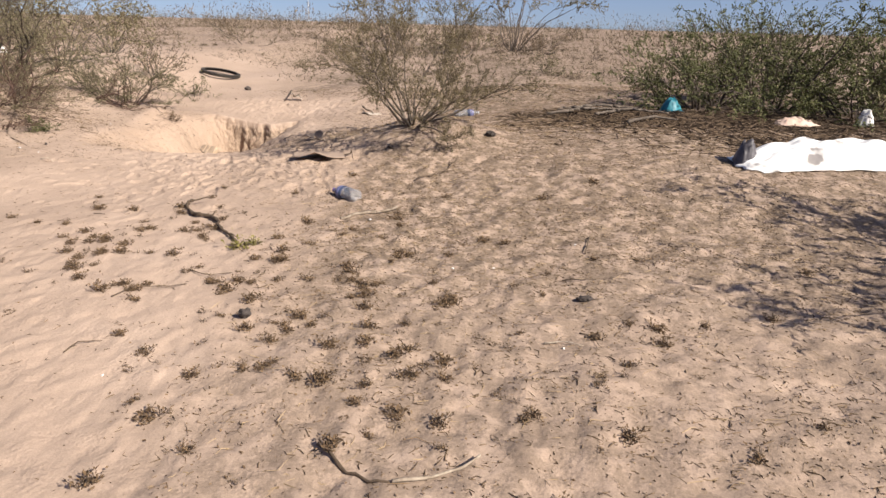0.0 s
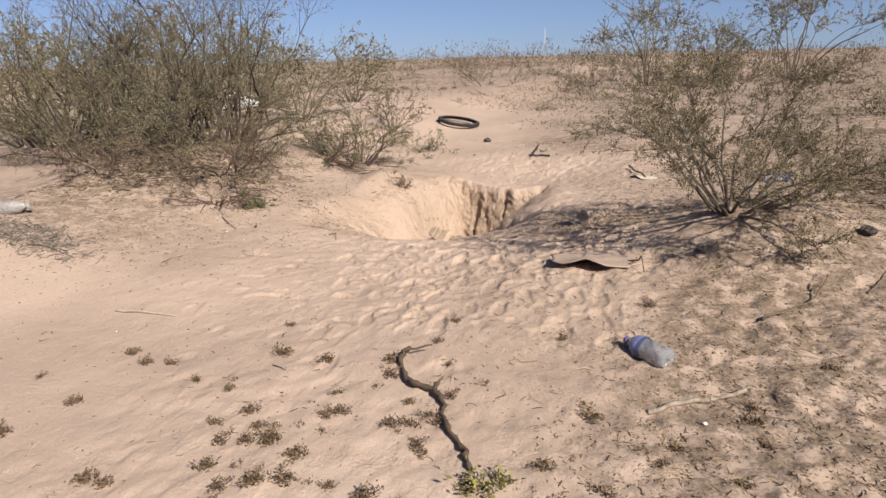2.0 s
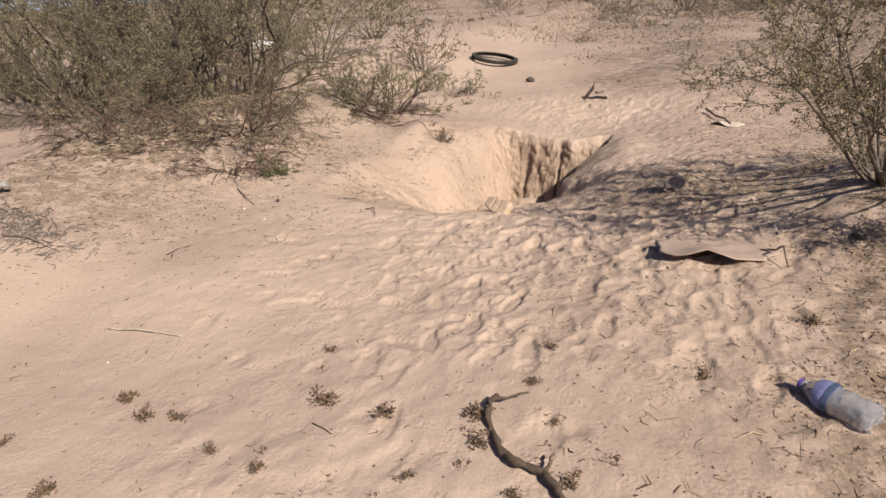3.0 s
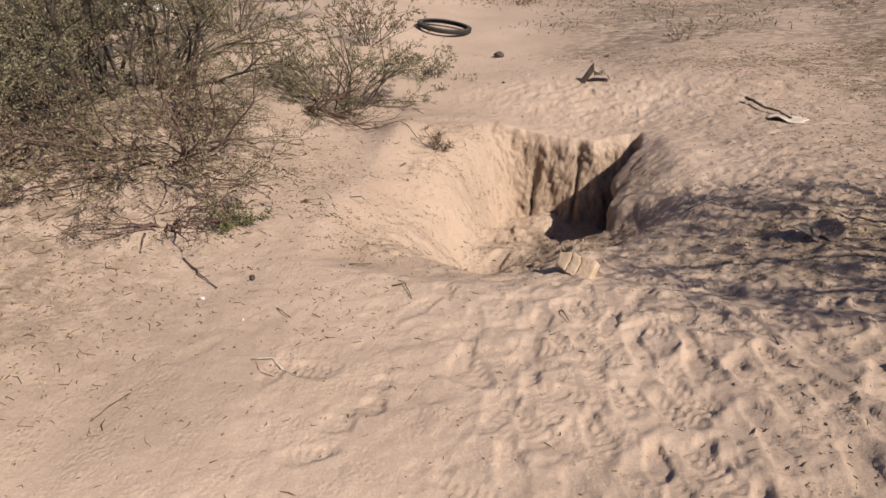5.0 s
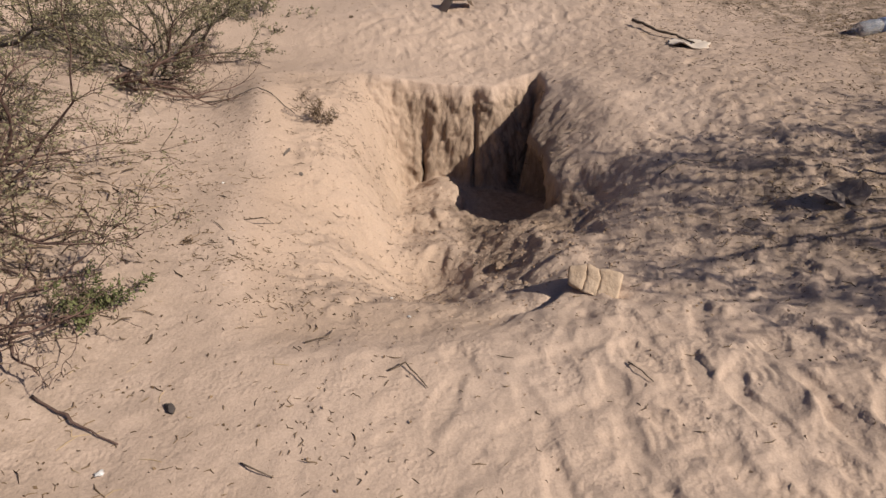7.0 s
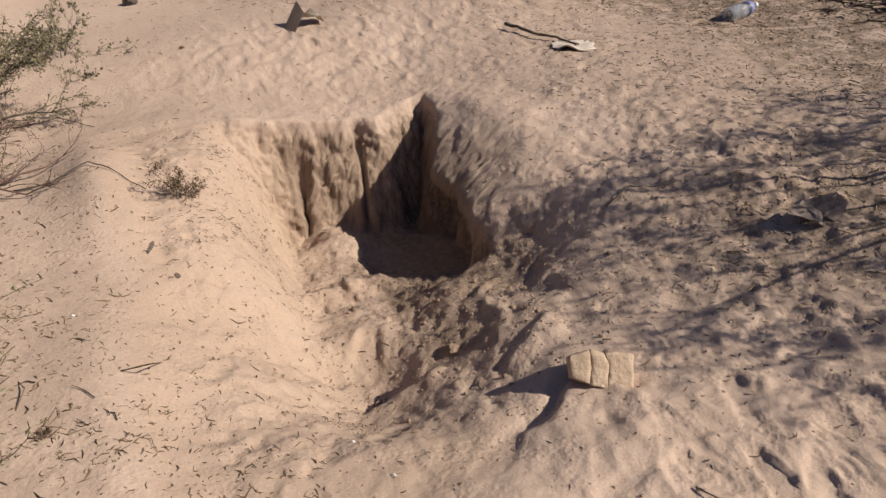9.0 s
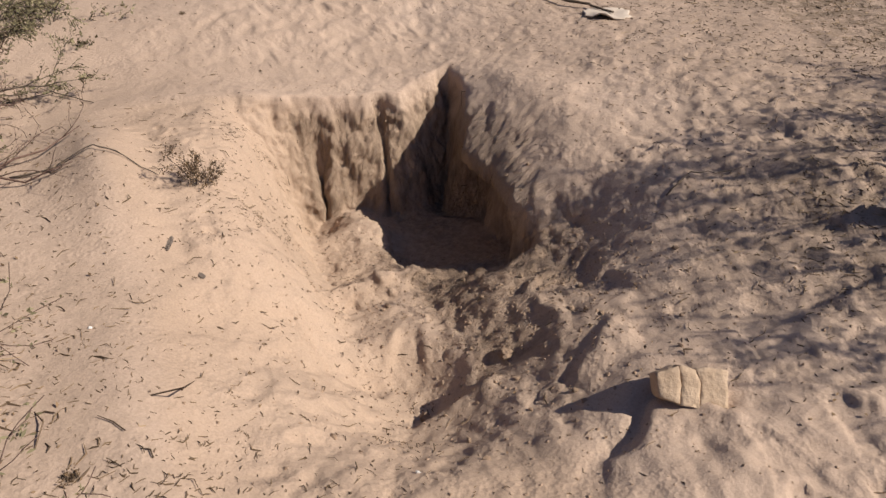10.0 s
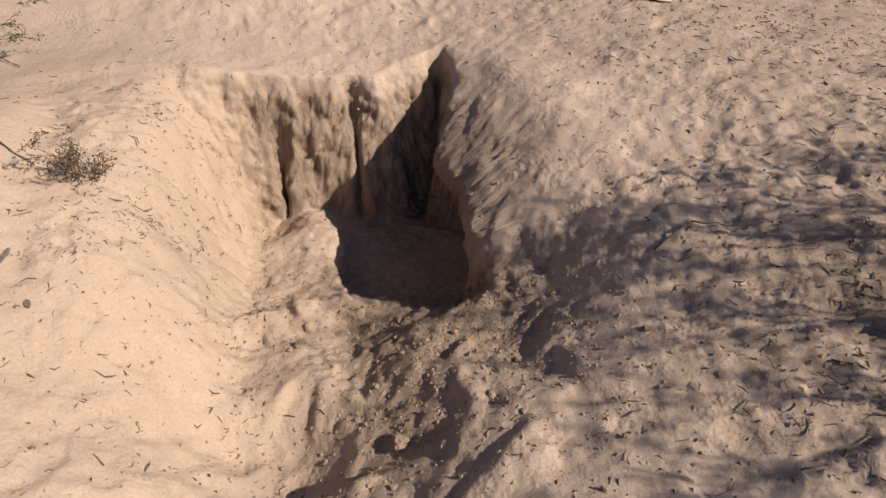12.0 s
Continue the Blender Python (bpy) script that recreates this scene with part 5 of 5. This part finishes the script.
def folded_card(x, y, turn):
    """A torn scrap bent into three leaves that prop each other up."""
    prof = [(-0.13, 0.0), (-0.01, 0.15), (0.04, 0.06), (0.12, 0.085), (0.16, 0.01)]
    bm = bmesh.new()
    rows = []
    for i, (u, z) in enumerate(prof):
        lean = 0.02 * math.sin(i * 2.1)
        rows.append([bm.verts.new((u + lean * v, v * (0.075 - 0.012 * (i % 2)), z * (1 - 0.2 * v * (-1) ** i))) for v in (-1, -0.3, 0.4, 1)])
    for a, b in zip(rows, rows[1:]):
        for k in range(3):
            bm.faces.new((a[k], a[k + 1], b[k + 1], b[k]))
    bmesh.ops.solidify(bm, geom=bm.faces[:], thickness=0.006)
    me = bpy.data.meshes.new("folded_card")
    bm.to_mesh(me)
    bm.free()
    ob = dress("folded_card", me, PALECARD)
    ob.matrix_basis = pose(x, y, ground_z(x, y), 0, 0, turn)
    tagged(ob, "torn pale cardboard scrap bent and propped on sand", "cardboard")


folded_card(-2.49, 11.45, 20)
crumpled("white_bag", "torn white plastic bag lying on a far sand rise", "bag", (-9.6, 14.7), 30, 0.9, 0.5, 0.3, WHITE, 21, nx=24, ny=16, folds=10)


# ---------------------------------------------------------------- weeds and litter
def weed_kind(seed, blades, size, mat, wood):
    """A withered little tuft: short stems with tiny curled leaves."""
    g = Grower(seed, 0.05, 0.25, 0.0)
    g.leafy = 205
    for k in range(blades):
        a = g.rng.uniform(0, 2 * math.pi)
        e = g.rng.uniform(0.75, 1.45)
        g.grow((g.rng.normal(0, size * 0.3), g.rng.normal(0, size * 0.3), -0.003), (math.cos(a) * math.sin(e), math.sin(a) * math.sin(e), math.cos(e)), size * g.rng.uniform(0.6, 1.2), 0.0016, 1, 3, (0, 3))
    ob = thing("withered_weed", "small withered brown weed tuft on the sand", "weed", pose(0, -30, 0), "withered weeds")
    dress("stalk_tuft", mesh_of("stalk_tuft", g.verts, g.faces), wood, ob)
    leaves("foliage", g.spots, g.ways, size * 0.33, g.rng, mat, ob, 0.5)
    return ob


weeds = [weed_kind(300 + k, n, s, mat, TWIG) for k, (n, s, mat) in enumerate(((7, 0.028, WEED), (9, 0.034, WEED), (6, 0.022, WEED), (9, 0.036, LEAF_YELLOW), (10, 0.040, WEED)))]
weed_spots = random.Random(404)


def weed(x, y, kind=None, size=1.0):
    k = weed_spots.choice((0, 1, 2, 4, 4)) if kind is None else kind
    copy_thing(weeds[k], pose(x, y, ground_z(x, y), 0, 0, weed_spots.uniform(0, 360))).scale = (size * weed_spots.uniform(0.7, 1.3),) * 3


for cx, cy, sx, sy, n in ((-1.7, 4.75, 0.25, 0.35, 26), (-2.2, 4.0, 0.35, 0.5, 34), (-1.2, 3.4, 0.4, 0.5, 34), (-0.7, 2.6, 0.5, 0.4, 26), (-0.3, 3.6, 0.5, 0.5, 24), (-3.0, 4.7, 0.5, 0.5, 16), (-4.6, 6.2, 0.4, 0.3, 3), (-4.1, 7.9, 0.1, 0.1, 2),
                          (0.6, 3.2, 0.8, 0.7, 30), (-0.8, 4.1, 0.3, 0.4, 14), (0.2, 4.9, 0.8, 0.7, 20), (-2.9, 11.9, 0.8, 0.5, 8)):
    for _ in range(n):
        weed(weed_spots.gauss(cx, sx), weed_spots.gauss(cy, sy), None, 0.6 if cy > 6 else 1.0)
# thicker clumps of weeds close together
for cx, cy in ((-0.45, 2.55), (-0.1, 2.75), (-0.25, 2.3), (-0.95, 2.65), (0.35, 3.0), (-0.75, 3.1), (-0.55, 3.75), (-0.2, 4.2), (-1.25, 3.6), (0.3, 2.4), (0.75, 2.6), (-1.7, 3.5), (0.1, 3.45), (-1.0, 2.25)):
    for _ in range(4):
        weed(weed_spots.gauss(cx, 0.07), weed_spots.gauss(cy, 0.07))
for dx, dy in ((0, 0), (-0.05, 0.02), (0.06, 0.03)):
    weed(-1.29 + dx, 4.19 + dy, 3, 1.6)


def litter(name, label, count, seed, size, radius, mat, chance):
    """Loose bits of twig strewn where the litter lies."""
    rng = np.random.RandomState(seed)
    pts = []
    while len(pts) < count:
        x, y = rng.uniform(-6.2, 6.0, 4000), rng.uniform(1.0, 13.0, 4000)
        keep = rng.rand(4000) < chance(x, y)
        pts += list(zip(x[keep], y[keep]))
    verts, faces = [], []
    for x, y in pts[:count]:
        a, L = rng.uniform(0, 2 * math.pi), min(size * rng.lognormal(0, 0.6), size * 3)
        r = radius * rng.uniform(0.6, 1.5)
        z = ground_z(x, y)
        tilt = rng.normal(0, 0.12) * L
        dx, dy = math.cos(a) * L / 2, math.sin(a) * L / 2
        b = len(verts)
        bend = rng.normal(0, 0.28) * L
        ex, ey = x + dx * 0.9 - math.sin(a) * bend * 0.3, y + dy * 0.9 + math.cos(a) * bend * 0.3
        way = ((x - dx, y - dy, z, 0.8), (x - math.sin(a) * bend, y + math.cos(a) * bend, ground_z(x, y) + abs(tilt) * 0.6, 1.0), (ex, ey, ground_z(ex, ey) + max(tilt, 0), 0.45))
        for px, py, pz, q in way:
            nx, ny = -math.sin(a) * r * q, math.cos(a) * r * q
            verts += [(px + nx, py + ny, pz), (px, py, pz + 1.6 * r * q), (px - nx, py - ny, pz)]
        for s in (0, 3):
            for k in range(2):
                faces.append((b + s + k, b + s + k + 1, b + s + 4 + k, b + s + 3 + k))
    ob = dress(name, mesh_of(name, verts, faces), mat)
    tagged(ob, label, "litter", kind="stuff")


def strewn(x, y):
    return 0.03 + 0.97 * litter_at(x, y) * (0.35 + 0.65 * step(-0.1, 0.2, fbm(x * 2.5, y * 2.5, 3, 61)))


LITTER = leaf_material("brown_litter", (0.055, 0.038, 0.025), (0.16, 0.115, 0.075))
GREYLITTER = leaf_material("grey_brush", (0.07, 0.06, 0.052), (0.17, 0.145, 0.125))
DARKLITTER = leaf_material("dark_brush", (0.035, 0.025, 0.018), (0.11, 0.08, 0.055))
litter("grey_litter", "thin grey dead twigs lying in a patch on sand", 900, 510, 0.05, 0.0022, GREYLITTER, lambda x, y: np.clip(hump(x, y, -5.35, 5.85, 0.4, 0.16), 0, 1))
litter("twig_litter", "fine brown twig and leaf litter strewn over sandy soil", 46000, 501, 0.022, 0.0017, LITTER, strewn)
litter("straw_litter", "pale dry straw bits strewn over sandy soil", 14000, 502, 0.045, 0.0012, STRAW, lambda x, y: litter_at(x, y) ** 1.5)
litter("brush_litter", "dark broken brush and dead twigs under the green bushes", 7600, 506, 0.11, 0.0045, DARKLITTER, lambda x, y: np.clip(hump(x, y, 3.6, 8.8, 1.9, 0.7) + hump(x, y, 2.4, 9.5, 1.0, 0.35) + 0.35 * hump(x, y, 4.0, 7.4, 1.5, 0.6), 0, 1) * (x > 0.8))
litter("dry_litter", "dark dead twigs lying under the sprawling bushes", 1500, 508, 0.06, 0.0028, DARKLITTER, lambda x, y: np.clip(hump(x, y, -5.9, 7.3, 0.5, 0.4) + hump(x, y, -5.2, 8.0, 0.6, 0.5), 0, 1))
litter("loose_debris", "thin scatter of dead twig bits on the sand bank", 330, 507, 0.016, 0.0016, LITTER, lambda x, y: np.clip(hump(x, y, -4.02, 7.9, 0.2, 0.16) + hump(x, y, -3.78, 7.62, 0.2, 0.12) + 0.5 * hump(x, y, -3.7, 6.9, 0.12, 0.4), 0, 1))
litter("slope_litter", "curled dead twigs and leaf stalks on the sandy slope", 1700, 509, 0.015, 0.0013, LITTER, lambda x, y: np.clip(0.8 * hump(x, y, -3.45, 9.35, 0.3, 0.6) + 0.5 * hump(x, y, -3.75, 7.9, 0.5, 0.35) + 0.25 * hump(x, y, -4.1, 8.6, 0.5, 0.8), 0, 1) * (0.25 + 0.75 * step(-0.05, 0.15, fbm(x * 3.5, y * 3.5, 3, 66))))
litter("sand_litter", "sparse dark specks of litter on clean sand", 3000, 503, 0.011, 0.0014, LITTER, lambda x, y: 0.3 + 0.7 * step(-0.05, 0.25, fbm(x * 1.2, y * 1.2, 3, 63)))


def dead_leaves():
    rng = np.random.RandomState(504)
    x, y = rng.uniform(-6.0, 3.2, 110000), rng.uniform(1.0, 13.0, 110000)
    keep = rng.rand(110000) < strewn(x, y) * 0.9
    x, y = x[keep], y[keep]
    z = np.array([ground_z(a, b) for a, b in zip(x, y)]) + 0.003
    d = np.stack([rng.normal(0, 1, len(x)), rng.normal(0, 1, len(x)), rng.normal(0.1, 0.15, len(x))], axis=1)
    ob = leaves("dead_leaves", np.stack([x, y, z], axis=1), d, 0.0125, rng, WEED, None, 0.6)
    tagged(ob, "small dead brown leaves scattered over sandy soil", "litter", kind="stuff")


dead_leaves()


def crumbs():
    """Loose crumbs of sand and earth round the hole and over the trodden ground."""
    rng = np.random.RandomState(505)
    n, loose = 7000, 2200
    x = np.concatenate([rng.normal(-2.62, 0.42, n - loose), rng.normal(-2.2, 1.1, loose)])
    y = np.concatenate([rng.normal(8.75, 0.6, n - loose), rng.normal(8.0, 1.7, loose)])
    slab_free = ~((x > -2.45) & (x < -1.95) & (y > 8.75) & (y < 10.0))
    s = np.concatenate([np.minimum(0.0044 * rng.lognormal(0, 0.5, n - loose), 0.0085), 0.003 * rng.lognormal(0, 0.4, loose)])
    shape = np.array([(1, 0, 0), (0, 1, 0), (-1, 0, 0), (0, -1, 0), (0.45, 0.1, 0.65), (-0.35, -0.2, 0.7)])
    verts, faces = [], []
    for k in np.nonzero(slab_free)[0]:
        b = len(verts)
        a = rng.uniform(0, 6.28)
        c, w = math.cos(a), math.sin(a)
        z = ground_z(x[k], y[k])
        for px, py, pz in shape * rng.uniform(0.65, 1.3, (6, 3)) * s[k]:
            verts.append((x[k] + px * c - py * w, y[k] + px * w + py * c, z + pz - 0.001))
        faces += [(b, b + 1, b + 4), (b + 1, b + 2, b + 5), (b + 1, b + 5, b + 4), (b + 2, b + 3, b + 5), (b + 3, b, b + 4), (b + 3, b + 4, b + 5)]
    ob = dress("earth_crumbs", mesh_of("earth_crumbs", verts, faces), CLOD)
    tagged(ob, "loose crumbs of sand and earth round the hole", "crumbs", kind="stuff")


crumbs()

# a thin mast far off
v, f = [], []
tube(v, f, [(0, 0, 0), (0, 0, 3.4), (0, 0, 6.0)], [0.08, 0.07, 0.05], 6)
mast = dress("mast", mesh_of("mast", v, f), mottled("pale_mast", (0.55, 0.55, 0.55), (0.7, 0.7, 0.7), 2.0))
mast.matrix_basis = pose(-22.7, 119.8, 0)
tagged(mast, "thin pale mast far off beyond the scrub", "mast")
